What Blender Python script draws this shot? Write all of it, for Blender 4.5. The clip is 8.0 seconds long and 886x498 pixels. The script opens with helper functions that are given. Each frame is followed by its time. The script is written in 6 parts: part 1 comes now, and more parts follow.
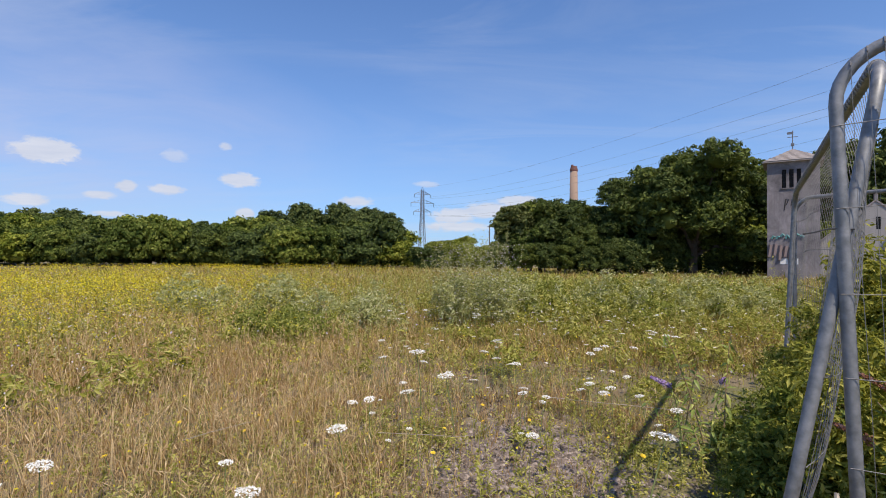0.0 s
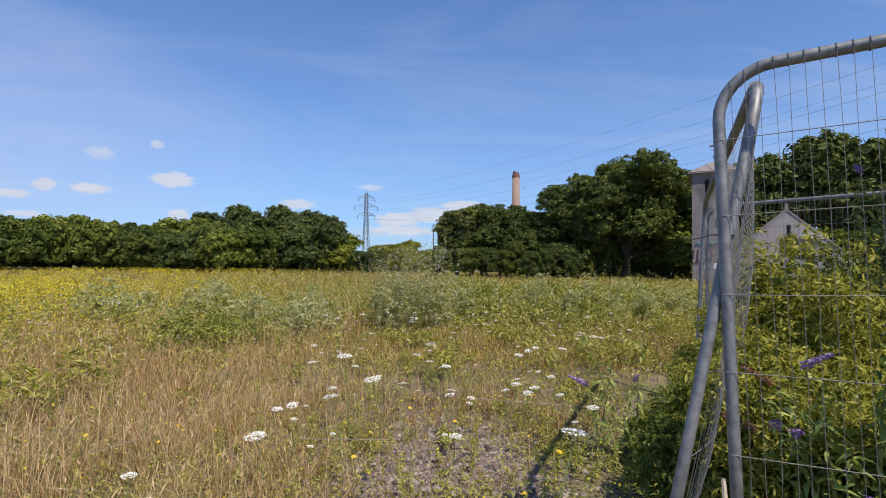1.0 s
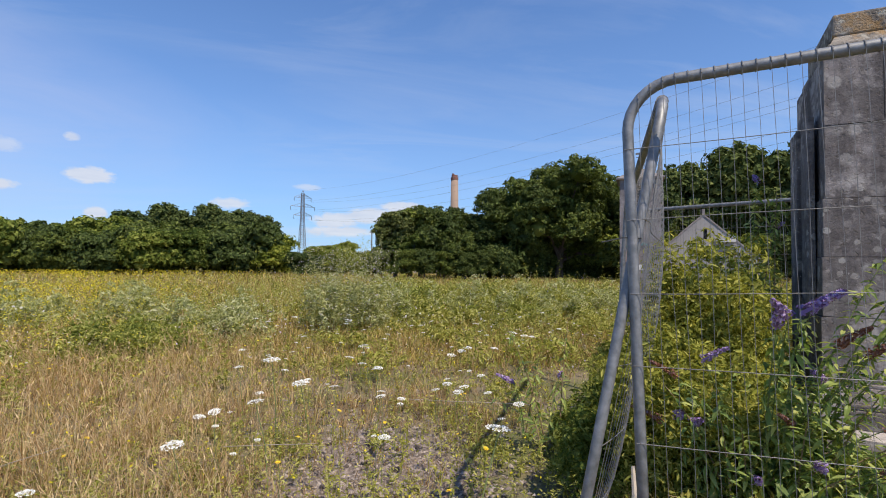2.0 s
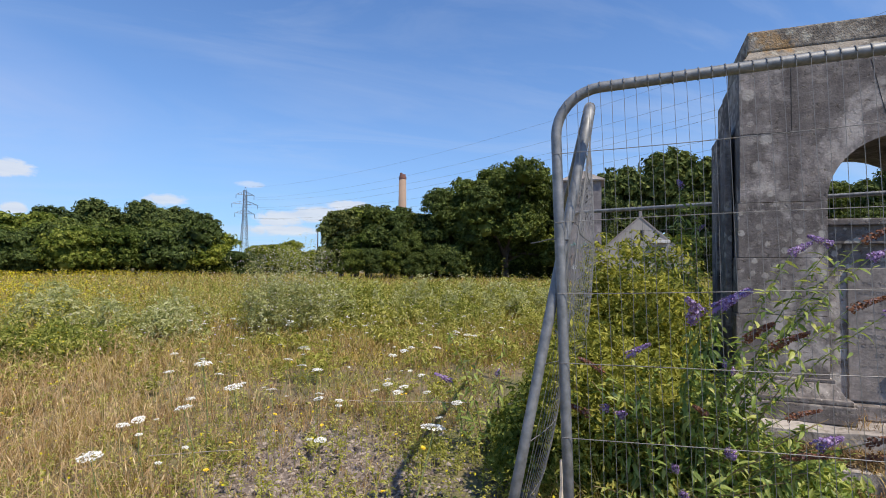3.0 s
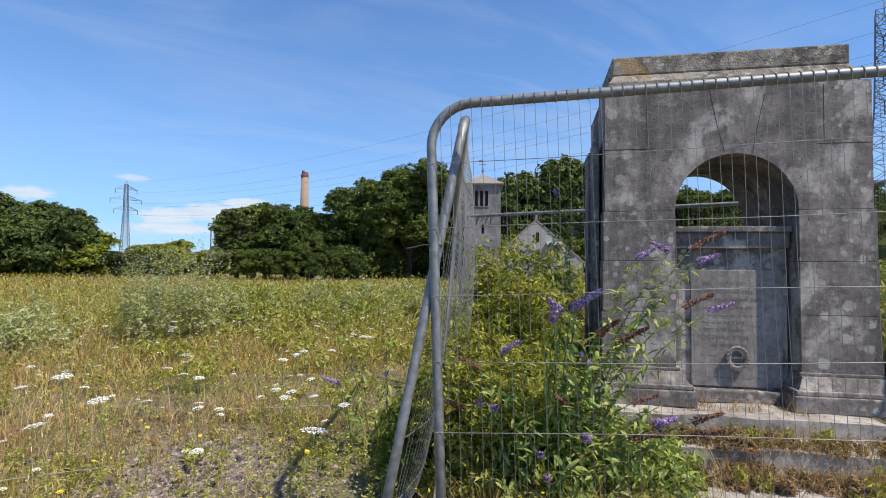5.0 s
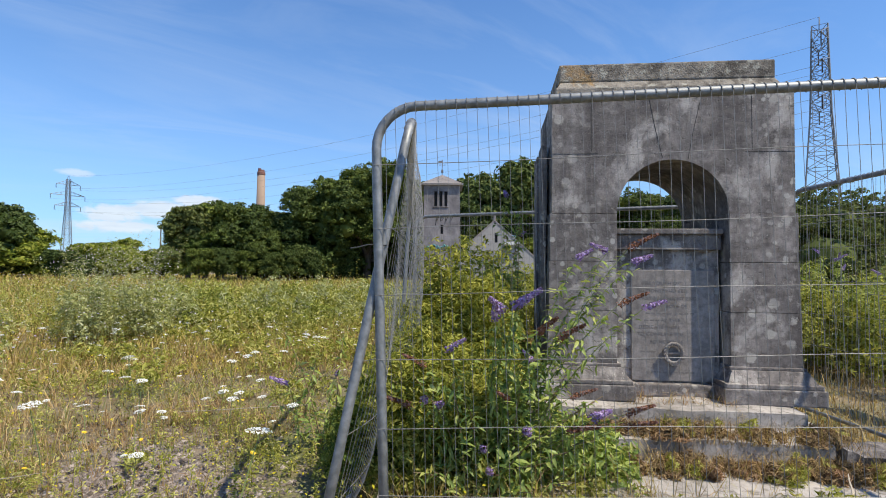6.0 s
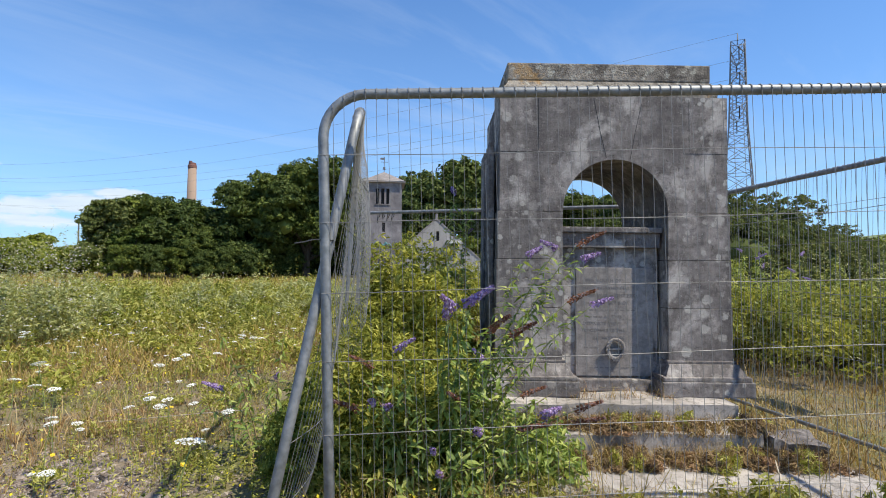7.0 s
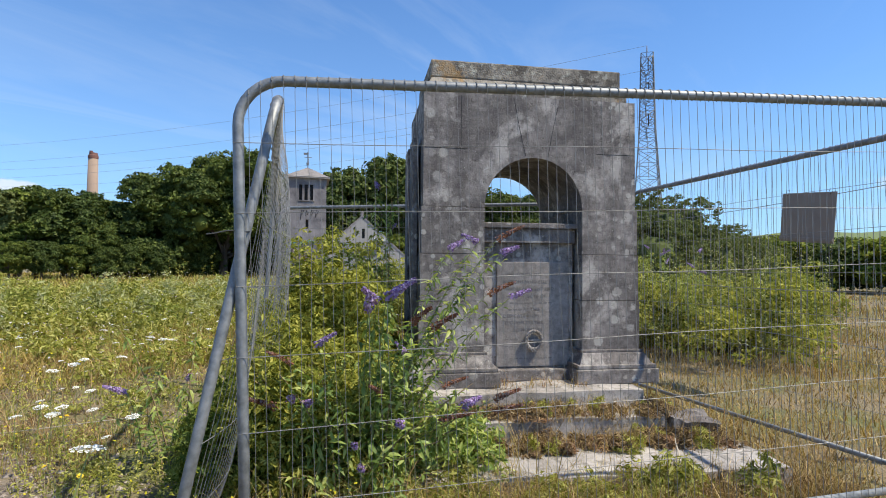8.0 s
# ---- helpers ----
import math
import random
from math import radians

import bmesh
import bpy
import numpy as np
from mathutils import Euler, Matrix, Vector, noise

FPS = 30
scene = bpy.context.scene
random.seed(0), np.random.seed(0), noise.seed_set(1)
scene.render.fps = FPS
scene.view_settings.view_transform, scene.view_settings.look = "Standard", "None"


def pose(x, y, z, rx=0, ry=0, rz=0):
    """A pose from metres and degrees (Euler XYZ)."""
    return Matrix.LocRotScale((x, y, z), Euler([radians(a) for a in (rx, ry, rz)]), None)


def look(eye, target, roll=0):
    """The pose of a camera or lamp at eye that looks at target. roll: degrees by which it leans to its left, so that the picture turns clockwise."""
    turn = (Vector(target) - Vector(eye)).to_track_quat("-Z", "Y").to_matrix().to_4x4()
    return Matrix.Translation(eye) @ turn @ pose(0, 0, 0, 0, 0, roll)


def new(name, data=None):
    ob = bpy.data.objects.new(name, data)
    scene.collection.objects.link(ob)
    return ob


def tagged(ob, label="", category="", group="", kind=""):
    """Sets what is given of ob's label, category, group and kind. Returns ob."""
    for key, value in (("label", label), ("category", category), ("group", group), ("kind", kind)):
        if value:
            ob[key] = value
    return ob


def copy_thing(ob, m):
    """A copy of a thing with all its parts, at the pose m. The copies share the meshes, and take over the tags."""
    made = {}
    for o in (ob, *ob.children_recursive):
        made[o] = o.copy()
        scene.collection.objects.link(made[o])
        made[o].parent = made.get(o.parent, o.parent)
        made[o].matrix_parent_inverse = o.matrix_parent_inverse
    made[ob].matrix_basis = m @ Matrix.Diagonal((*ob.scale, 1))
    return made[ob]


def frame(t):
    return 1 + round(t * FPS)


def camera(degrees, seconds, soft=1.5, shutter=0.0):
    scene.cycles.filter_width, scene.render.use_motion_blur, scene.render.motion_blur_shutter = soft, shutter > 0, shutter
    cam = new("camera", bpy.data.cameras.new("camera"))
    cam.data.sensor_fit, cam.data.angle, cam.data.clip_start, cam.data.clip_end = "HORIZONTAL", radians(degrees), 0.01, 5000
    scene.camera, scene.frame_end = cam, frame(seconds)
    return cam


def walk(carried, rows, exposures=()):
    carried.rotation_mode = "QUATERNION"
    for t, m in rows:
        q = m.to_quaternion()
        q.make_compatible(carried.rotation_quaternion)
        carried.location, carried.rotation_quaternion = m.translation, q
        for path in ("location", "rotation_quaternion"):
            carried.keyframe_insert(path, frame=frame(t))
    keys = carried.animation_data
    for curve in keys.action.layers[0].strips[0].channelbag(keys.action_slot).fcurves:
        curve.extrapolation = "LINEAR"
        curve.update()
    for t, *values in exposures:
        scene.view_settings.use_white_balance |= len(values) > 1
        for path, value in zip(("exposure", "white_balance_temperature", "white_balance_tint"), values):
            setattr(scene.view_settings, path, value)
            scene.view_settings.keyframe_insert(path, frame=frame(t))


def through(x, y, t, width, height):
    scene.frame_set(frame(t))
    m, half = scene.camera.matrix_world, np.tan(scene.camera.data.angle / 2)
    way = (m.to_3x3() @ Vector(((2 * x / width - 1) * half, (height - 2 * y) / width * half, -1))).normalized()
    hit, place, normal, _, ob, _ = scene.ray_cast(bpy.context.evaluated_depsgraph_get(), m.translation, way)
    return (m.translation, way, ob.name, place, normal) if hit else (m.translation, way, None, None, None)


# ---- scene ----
cam = camera(81.9, 8.0, soft=1.0)
PATH = [
    (0, (0.009, 0.017, 1.34), (0.007, 2.017, 1.374), 0.4),
    (0.5, (0.08, -0.005, 1.339), (0.169, 1.993, 1.384), 0.5),
    (1, (0.127, -0.016, 1.337), (0.342, 1.971, 1.389), 0.5),
    (1.5, (0.153, -0.034, 1.336), (0.492, 1.936, 1.394), 0.5),
    (3, (0.237, -0.077, 1.341), (0.883, 1.815, 1.401), 0.5),
    (3.5, (0.256, -0.096, 1.347), (0.991, 1.763, 1.41), 0.5),
    (4, (0.281, -0.125, 1.351), (1.099, 1.699, 1.415), 0.5),
    (4.5, (0.3, -0.147, 1.358), (1.207, 1.635, 1.422), 0.4),
    (6, (0.349, -0.275, 1.356), (1.466, 1.383, 1.423), 0.5),
    (6.5, (0.367, -0.247, 1.358), (1.559, 1.358, 1.422), 0.5),
    (7, (0.366, -0.176, 1.349), (1.666, 1.343, 1.411), 0.6),
    (7.5, (0.37, -0.15, 1.337), (1.8, 1.247, 1.4), 0.6),
    (8, (0.374, -0.198, 1.323), (1.879, 1.119, 1.38), 0.4),
]
walk(cam, [(t, look(eye, target, roll)) for t, eye, target, roll in PATH], [(0, 0.05, 6500, 13), (0.5, 0.01, 6500, 13), (1.5, 0.08, 6500, 12), (4, 0.20, 6450, 8), (8, 0.40, 6400, 4)])

# ---- world, sun, exposure ----
SUN_DIR = Vector((0.44, -0.90, 0)).normalized()
SUN_EL = 57.0
sun_to = Vector((SUN_DIR.x * math.cos(radians(SUN_EL)), SUN_DIR.y * math.cos(radians(SUN_EL)), math.sin(radians(SUN_EL))))
sun = new("sun", bpy.data.lights.new("sun", "SUN"))
sun.data.energy, sun.data.angle, sun.data.color = 5.0, radians(0.53), (1.0, 0.88, 0.71)
sun.matrix_basis = look(sun_to * 60, (0, 0, 0))


class Nodes:
    """Short hand for building a node tree."""

    def __init__(self, tree):
        self.t = tree

    def add(self, kind):
        return self.t.nodes.new(kind)

    def link(self, a, b):
        self.t.links.new(a, b)

    def feed(self, socket, value):
        if hasattr(value, "is_linked"):
            self.link(value, socket)
        else:
            socket.default_value = value

    def math(self, op, a, b=0.0, c=0.0, clamp=False):
        n = self.add("ShaderNodeMath")
        n.operation, n.use_clamp = op, clamp
        for s, v in zip(n.inputs, (a, b, c)):
            self.feed(s, v)
        return n.outputs[0]

    def mix(self, f, a, b, blend="MIX"):
        n = self.add("ShaderNodeMix")
        n.data_type, n.blend_type = "RGBA", blend
        self.feed(n.inputs[0], f), self.feed(n.inputs[6], a), self.feed(n.inputs[7], b)
        return n.outputs[2]

    def noise(self, vec, scale, detail=4.0, rough=0.55, distort=0.0):
        n = self.add("ShaderNodeTexNoise")
        n.inputs["Scale"].default_value, n.inputs["Detail"].default_value = scale, detail
        n.inputs["Roughness"].default_value, n.inputs["Distortion"].default_value = rough, distort
        if vec is not None:
            self.link(vec, n.inputs["Vector"])
        return n.outputs["Fac"]

    def ramp(self, f, *stops):
        n = self.add("ShaderNodeValToRGB")
        e = n.color_ramp.elements
        while len(e) < len(stops):
            e.new(0.5)
        for el, (p, c) in zip(e, stops):
            el.position, el.color = p, ((*c, 1) if hasattr(c, "__len__") else (c, c, c, 1))
        self.feed(n.inputs[0], f)
        return n.outputs[0]

    def mapped(self, vec, scale=(1, 1, 1), loc=(0, 0, 0), rot=(0, 0, 0)):
        n = self.add("ShaderNodeMapping")
        n.inputs["Scale"].default_value, n.inputs["Location"].default_value, n.inputs["Rotation"].default_value = scale, loc, rot
        self.link(vec, n.inputs["Vector"])
        return n.outputs[0]


world = bpy.data.worlds.new("sky")
scene.world = world
world.use_nodes = True
world.node_tree.nodes.clear()
w = Nodes(world.node_tree)
sky = w.add("ShaderNodeTexSky")
sky.sky_type, sky.sun_disc = "NISHITA", False
sky.sun_elevation, sky.sun_rotation = radians(SUN_EL), math.atan2(SUN_DIR.x, SUN_DIR.y)
sky.air_density, sky.dust_density, sky.ozone_density = 1.0, 0.1, 3.0
ray = w.add("ShaderNodeTexCoord").outputs["Generated"]
sep = w.add("ShaderNodeSeparateXYZ")
w.link(ray, sep.inputs[0])
up = w.math("MAXIMUM", sep.outputs[2], 0.02)
# high wisps, on a flat layer overhead
flat = w.add("ShaderNodeCombineXYZ")
w.link(w.math("DIVIDE", sep.outputs[0], w.math("ADD", up, 0.12)), flat.inputs[0])
w.link(w.math("DIVIDE", sep.outputs[1], w.math("ADD", up, 0.12)), flat.inputs[1])
wisp = w.noise(w.mapped(flat.outputs[0], (0.55, 1.5, 1), (3.1, 1.4, 0), (0, 0, 0.5)), 1.1, 7, 0.62, 0.9)
veil = w.noise(w.mapped(flat.outputs[0], (0.5, 0.7, 1), (7.3, 2.0, 0)), 0.8, 3, 0.5)
wisp = w.math("MULTIPLY", w.ramp(wisp, (0.44, 0.0), (0.74, 1.0)), w.ramp(veil, (0.36, 0.0), (0.60, 1.0)))
# small fair-weather clouds, low over the horizon
azim = w.add("ShaderNodeCombineXYZ")
sep_az = w.math("ARCTAN2", sep.outputs[0], sep.outputs[1])
w.link(sep_az, azim.inputs[0])
w.link(sep.outputs[2], azim.inputs[1])
# fair-weather clouds, low over the horizon: bearing, height, half width, half height, fullness
CLOUDS = ((-38.1, 9.2, 2.5, 1.1, 1.0), (-27.9, 9.9, 1.3, 0.67, 0.35), (-23.3, 11.2, 0.7, 0.41, 0.5), (-21.9, 7.9, 2.0, 0.77, 0.8), (-28.6, 6.5, 1.7, 0.5, 0.75), (-32.0, 6.6, 0.9, 0.59, 0.8), (-34.0, 5.6, 1.4, 0.42, 0.6), (-39.3, 4.8, 1.7, 0.59, 0.75), (-33.3, 3.9, 1.4, 0.32, 0.6), (-21.4, 4.5, 1.0, 0.53, 0.8), (-9.8, 6.1, 2.1, 0.63, 0.6), (-2.0, 8.2, 1.5, 0.38, 0.4), (1.0, 4.7, 2.5, 0.84, 0.95), (4.9, 5.3, 2.9, 0.84, 0.95), (1.5, 3.5, 3.9, 0.61, 0.75), (8.4, 6.3, 2.4, 0.67, 0.9), (96, 7.0, 7.0, 1.2, 0.6), (-80, 9.0, 7.0, 2.0, 0.9), (165, 8.0, 7.0, 2.0, 0.9))
ragged = w.noise(w.mapped(azim.outputs[0], (30, 60, 1)), 1.6, 6, 0.62, 0.3)
cloud = None
for az, el, hw, hh, full in CLOUDS:
    dx = w.math("DIVIDE", w.math("SUBTRACT", sep_az, radians(az)), radians(hw))
    dz = w.math("DIVIDE", w.math("SUBTRACT", sep.outputs[2], math.sin(radians(el))), radians(hh))
    near = w.math("SUBTRACT", 1.0, w.math("ADD", w.math("MULTIPLY", dx, dx), w.math("MULTIPLY", dz, dz)))
    near = w.math("MULTIPLY", w.math("ADD", near, w.math("MULTIPLY_ADD", ragged, 2.2, -0.85), clamp=True), full)
    cloud = near if cloud is None else w.math("MAXIMUM", cloud, near)
cloud = w.ramp(cloud, (0.05, 0.0), (0.62, 1.0))
# a broad thin veil over the north-west
side = w.math("DIVIDE", w.math("SUBTRACT", sep_az, radians(-42)), radians(34))
low = w.math("DIVIDE", w.math("SUBTRACT", sep.outputs[2], 0.19), 0.20)
broad_veil = w.math("SUBTRACT", 1.0, w.math("ADD", w.math("MULTIPLY", side, side), w.math("MULTIPLY", low, low)), clamp=True)
broad_veil = w.math("MULTIPLY", broad_veil, w.ramp(w.noise(w.mapped(azim.outputs[0], (2.2, 7, 1)), 1.5, 6, 0.6, 0.6), (0.3, 0.25), (0.65, 1.0)))
haze = w.ramp(sep.outputs[2], (0.0, 0.85), (0.12, 0.60), (0.30, 0.30), (0.6, 0.06))
blue = w.mix(1.0, sky.outputs[0], (0.76, 1.25, 1.82, 1), "MULTIPLY")
base = w.mix(w.math("MULTIPLY", haze, 0.8), blue, (4.9, 6.9, 10.2, 1))
base = w.mix(w.math("MULTIPLY", wisp, 0.36), base, (7.5, 8.2, 9.6, 1))
base = w.mix(w.math("MULTIPLY", broad_veil, 0.5), base, (6.4, 7.0, 9.6, 1))
shade = w.mix(w.noise(w.mapped(azim.outputs[0], (7, 40, 1), (1.7, 0.5, 0)), 2.0, 4), (6.2, 7.0, 8.6, 1), (10.0, 10.2, 10.6, 1))
base = w.mix(w.math("MULTIPLY", cloud, 0.85), base, shade)
bg = w.add("ShaderNodeBackground")
w.link(base, bg.inputs[0])
bg.inputs[1].default_value = 0.08
w.link(bg.outputs[0], w.add("ShaderNodeOutputWorld").inputs[0])

# ---- materials ----


def material(name, build):
    m = bpy.data.materials.new(name)
    m.use_nodes = True
    m.node_tree.nodes.clear()
    n = Nodes(m.node_tree)
    out = n.add("ShaderNodeOutputMaterial")
    n.link(build(n), out.inputs[0])
    return m


def principled(n, color, rough=0.6, metal=0.0, bump=None, depth=0.01, strength=0.5, spec=0.5):
    p = n.add("ShaderNodeBsdfPrincipled")
    n.feed(p.inputs["Base Color"], color), n.feed(p.inputs["Roughness"], rough), n.feed(p.inputs["Metallic"], metal)
    p.inputs["Specular IOR Level"].default_value = spec
    if bump is not None:
        b = n.add("ShaderNodeBump")
        b.inputs["Distance"].default_value, b.inputs["Strength"].default_value = depth, strength
        n.link(bump, b.inputs["Height"]), n.link(b.outputs[0], p.inputs["Normal"])
    return p.outputs[0]


def where(n):
    return n.add("ShaderNodeNewGeometry").outputs["Position"]


def obj(n):
    return n.add("ShaderNodeTexCoord").outputs["Object"]


def leafy(name, *colors, through=0.35, gloss=0.06, rough=0.65, vary=0.0):
    """Leaves and blades: each piece has its own tint, light comes through."""

    def build(n):
        isle = n.add("ShaderNodeNewGeometry").outputs["Random Per Island"]
        k = len(colors) - 1
        c = n.ramp(isle, *[(i / max(k, 1), tuple(col)) for i, col in enumerate(colors)])
        if vary:
            # each plant has its own shade and warmth
            one = n.add("ShaderNodeObjectInfo").outputs["Random"]
            c = n.mix(1.0, c, n.ramp(one, (0.0, (1 - vary, 1 - vary * 0.8, 1 - vary * 0.6)), (0.5, (1.0, 1.0, 1.0)), (1.0, (1 + vary * 1.3, 1 + vary, 1.0))), "MULTIPLY")
        p = principled(n, c, rough, spec=gloss)
        t = n.add("ShaderNodeBsdfTranslucent")
        n.link(n.mix(1.0, c, (1.0, 0.95, 0.55, 1), "MULTIPLY"), t.inputs[0])
        m = n.add("ShaderNodeMixShader")
        m.inputs[0].default_value = through
        n.link(p, m.inputs[1]), n.link(t.outputs[0], m.inputs[2])
        return m.outputs[0]

    return material(name, build)


def m_concrete(n):
    v = obj(n)
    big = n.noise(v, 1.6, 7, 0.68, 0.2)
    blot = n.noise(v, 6.0, 7, 0.72, 0.2)
    fine = n.noise(v, 75, 3, 0.6)
    streak = n.noise(n.mapped(v, (9, 9, 0.6)), 1.0, 7, 0.68)
    c = n.mix(n.ramp(big, (0.34, 0.0), (0.64, 1.0)), (0.135, 0.120, 0.116, 1), (0.34, 0.306, 0.292, 1))
    c = n.mix(n.math("MULTIPLY", n.ramp(blot, (0.45, 0.0), (0.60, 0.9)), 0.85), c, (0.115, 0.102, 0.099, 1))
    c = n.mix(1.0, c, n.ramp(n.noise(v, 17, 7, 0.78), (0.34, 0.70), (0.66, 1.28)), "MULTIPLY")
    # soot runs down in broad streaks
    c = n.mix(n.math("MULTIPLY", n.ramp(streak, (0.40, 0.0), (0.66, 1.0)), 0.65), c, (0.09, 0.08, 0.079, 1))
    # pale bloom in large ragged patches
    edge = n.noise(v, 26, 5, 0.75)
    patch = n.math("ADD", n.noise(n.mapped(v, (1, 1, 0.8), (2.2, 0.4, 3.3)), 2.4, 5, 0.62, 0.5), n.math("MULTIPLY_ADD", edge, 0.22, -0.11))
    c = n.mix(n.ramp(patch, (0.53, 0.0), (0.64, 0.75)), c, (0.50, 0.46, 0.435, 1))
    # round lichens, gathered in colonies
    for scale, lo, hi, shift in ((6.5, 0.42, 0.50, 0.3), (13.0, 0.44, 0.52, 1.7)):
        vo = n.add("ShaderNodeTexVoronoi")
        vo.inputs["Scale"].default_value = scale
        n.link(n.mapped(v, (1, 1, 1), (shift, 0.1, 0.2)), vo.inputs["Vector"])
        spot = n.ramp(n.math("ADD", vo.outputs["Distance"], n.math("MULTIPLY_ADD", edge, 0.5, -0.05)), (lo, 1.0), (hi, 0.0))
        colony = n.ramp(n.noise(n.mapped(v, (1, 1, 1), (shift * 3, 0, 1)), 1.4, 2), (0.47, 0.0), (0.60, 0.6))
        c = n.mix(n.math("MULTIPLY", spot, colony), c, (0.57, 0.54, 0.50, 1))
    fleck = n.ramp(n.noise(v, 46, 4, 0.75), (0.62, 0.0), (0.68, 0.8))
    c = n.mix(n.math("MULTIPLY", fleck, n.ramp(n.noise(v, 2.1, 3), (0.42, 0.1), (0.6, 1.0))), c, (0.58, 0.55, 0.52, 1))
    pits = n.ramp(n.noise(v, 30, 4, 0.7), (0.57, 0.0), (0.66, 1.0))
    c = n.mix(n.math("MULTIPLY", pits, 0.4), c, (0.085, 0.076, 0.074, 1))
    height = n.math("SUBTRACT", n.math("ADD", n.math("MULTIPLY", fine, 0.4), blot), n.math("MULTIPLY", pits, 0.6))
    return principled(n, c, 0.92, bump=height, depth=0.014, strength=0.65, spec=0.2)


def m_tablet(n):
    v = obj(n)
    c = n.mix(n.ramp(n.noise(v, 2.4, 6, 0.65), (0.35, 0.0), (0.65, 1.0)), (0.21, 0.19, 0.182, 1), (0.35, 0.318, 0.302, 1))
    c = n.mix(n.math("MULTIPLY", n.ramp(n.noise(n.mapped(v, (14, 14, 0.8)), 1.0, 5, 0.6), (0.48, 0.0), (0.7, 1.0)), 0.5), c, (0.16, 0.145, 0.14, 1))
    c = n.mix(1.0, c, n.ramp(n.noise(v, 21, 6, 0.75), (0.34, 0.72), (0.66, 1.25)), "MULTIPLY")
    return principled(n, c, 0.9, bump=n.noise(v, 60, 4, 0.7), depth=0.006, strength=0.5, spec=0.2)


def m_parapet(n):
    v = obj(n)
    blot = n.noise(v, 7.0, 5, 0.65, 0.8)
    fine = n.noise(v, 70, 3, 0.6)
    c = n.mix(n.ramp(blot, (0.4, 0.0), (0.6, 1.0)), (0.12, 0.105, 0.092, 1), (0.32, 0.285, 0.245, 1))
    lichen = n.ramp(n.math("ADD", n.noise(v, 3.3, 3), n.math("MULTIPLY", n.noise(v, 24, 3), 0.35)), (0.79, 0.0), (0.88, 1.0))
    c = n.mix(n.math("MULTIPLY", lichen, 0.7), c, (0.36, 0.22, 0.09, 1))
    crust = n.ramp(n.noise(n.mapped(v, (1, 1, 1), (4, 2, 1)), 17, 4), (0.56, 0.0), (0.64, 0.7))
    c = n.mix(crust, c, (0.46, 0.44, 0.38, 1))
    return principled(n, c, 0.92, bump=n.math("ADD", fine, blot), depth=0.012, strength=0.6, spec=0.2)


def m_slab(n):
    v = obj(n)
    c = n.mix(n.ramp(n.noise(v, 3.0, 6, 0.65), (0.35, 0.0), (0.65, 1.0)), (0.22, 0.20, 0.185, 1), (0.49, 0.45, 0.425, 1))
    c = n.mix(n.ramp(n.noise(v, 14, 5, 0.7, 1.0), (0.50, 0.0), (0.64, 0.85)), c, (0.14, 0.125, 0.105, 1))
    return principled(n, c, 0.9, bump=n.noise(v, 40, 5, 0.7), depth=0.01, strength=0.6, spec=0.3)


def m_galv(n):
    v = obj(n)
    f = n.noise(v, 22, 4, 0.6)
    c = n.mix(n.ramp(f, (0.35, 0.0), (0.7, 1.0)), (0.16, 0.17, 0.18, 1), (0.30, 0.31, 0.325, 1))
    c = n.mix(n.ramp(n.noise(v, 5, 5, 0.7), (0.60, 0.0), (0.72, 0.6)), c, (0.20, 0.19, 0.18, 1))
    return principled(n, c, n.math("MULTIPLY_ADD", f, 0.3, 0.40), 0.45, bump=n.noise(v, 120, 2), depth=0.002, strength=0.2)


def m_wire(n):
    c = n.mix(n.noise(where(n), 9, 3), (0.12, 0.12, 0.12, 1), (0.34, 0.33, 0.32, 1))
    return principled(n, c, 0.6, 0.4)


def m_render_wall(n):
    v = obj(n)
    c = n.mix(n.ramp(n.noise(v, 0.7, 6, 0.65, 0.6), (0.35, 0.0), (0.65, 1.0)), (0.13, 0.12, 0.128, 1), (0.31, 0.285, 0.295, 1))
    c = n.mix(n.math("MULTIPLY", n.ramp(n.noise(n.mapped(v, (5, 5, 0.5)), 1.0, 4), (0.5, 0.0), (0.7, 1.0)), 0.5), c, (0.14, 0.125, 0.13, 1))
    c = n.mix(n.ramp(n.noise(v, 3.5, 5, 0.7), (0.58, 0.0), (0.66, 0.6)), c, (0.16, 0.15, 0.15, 1))
    return principled(n, c, 0.9, bump=n.noise(v, 8, 5), depth=0.03, strength=0.4, spec=0.2)


def m_roof(n):
    v = obj(n)
    c = n.mix(n.noise(v, 3.0, 5, 0.7), (0.19, 0.17, 0.16, 1), (0.42, 0.38, 0.37, 1))
    return principled(n, c, 0.85, bump=n.noise(v, 6, 4), depth=0.03, strength=0.5, spec=0.3)


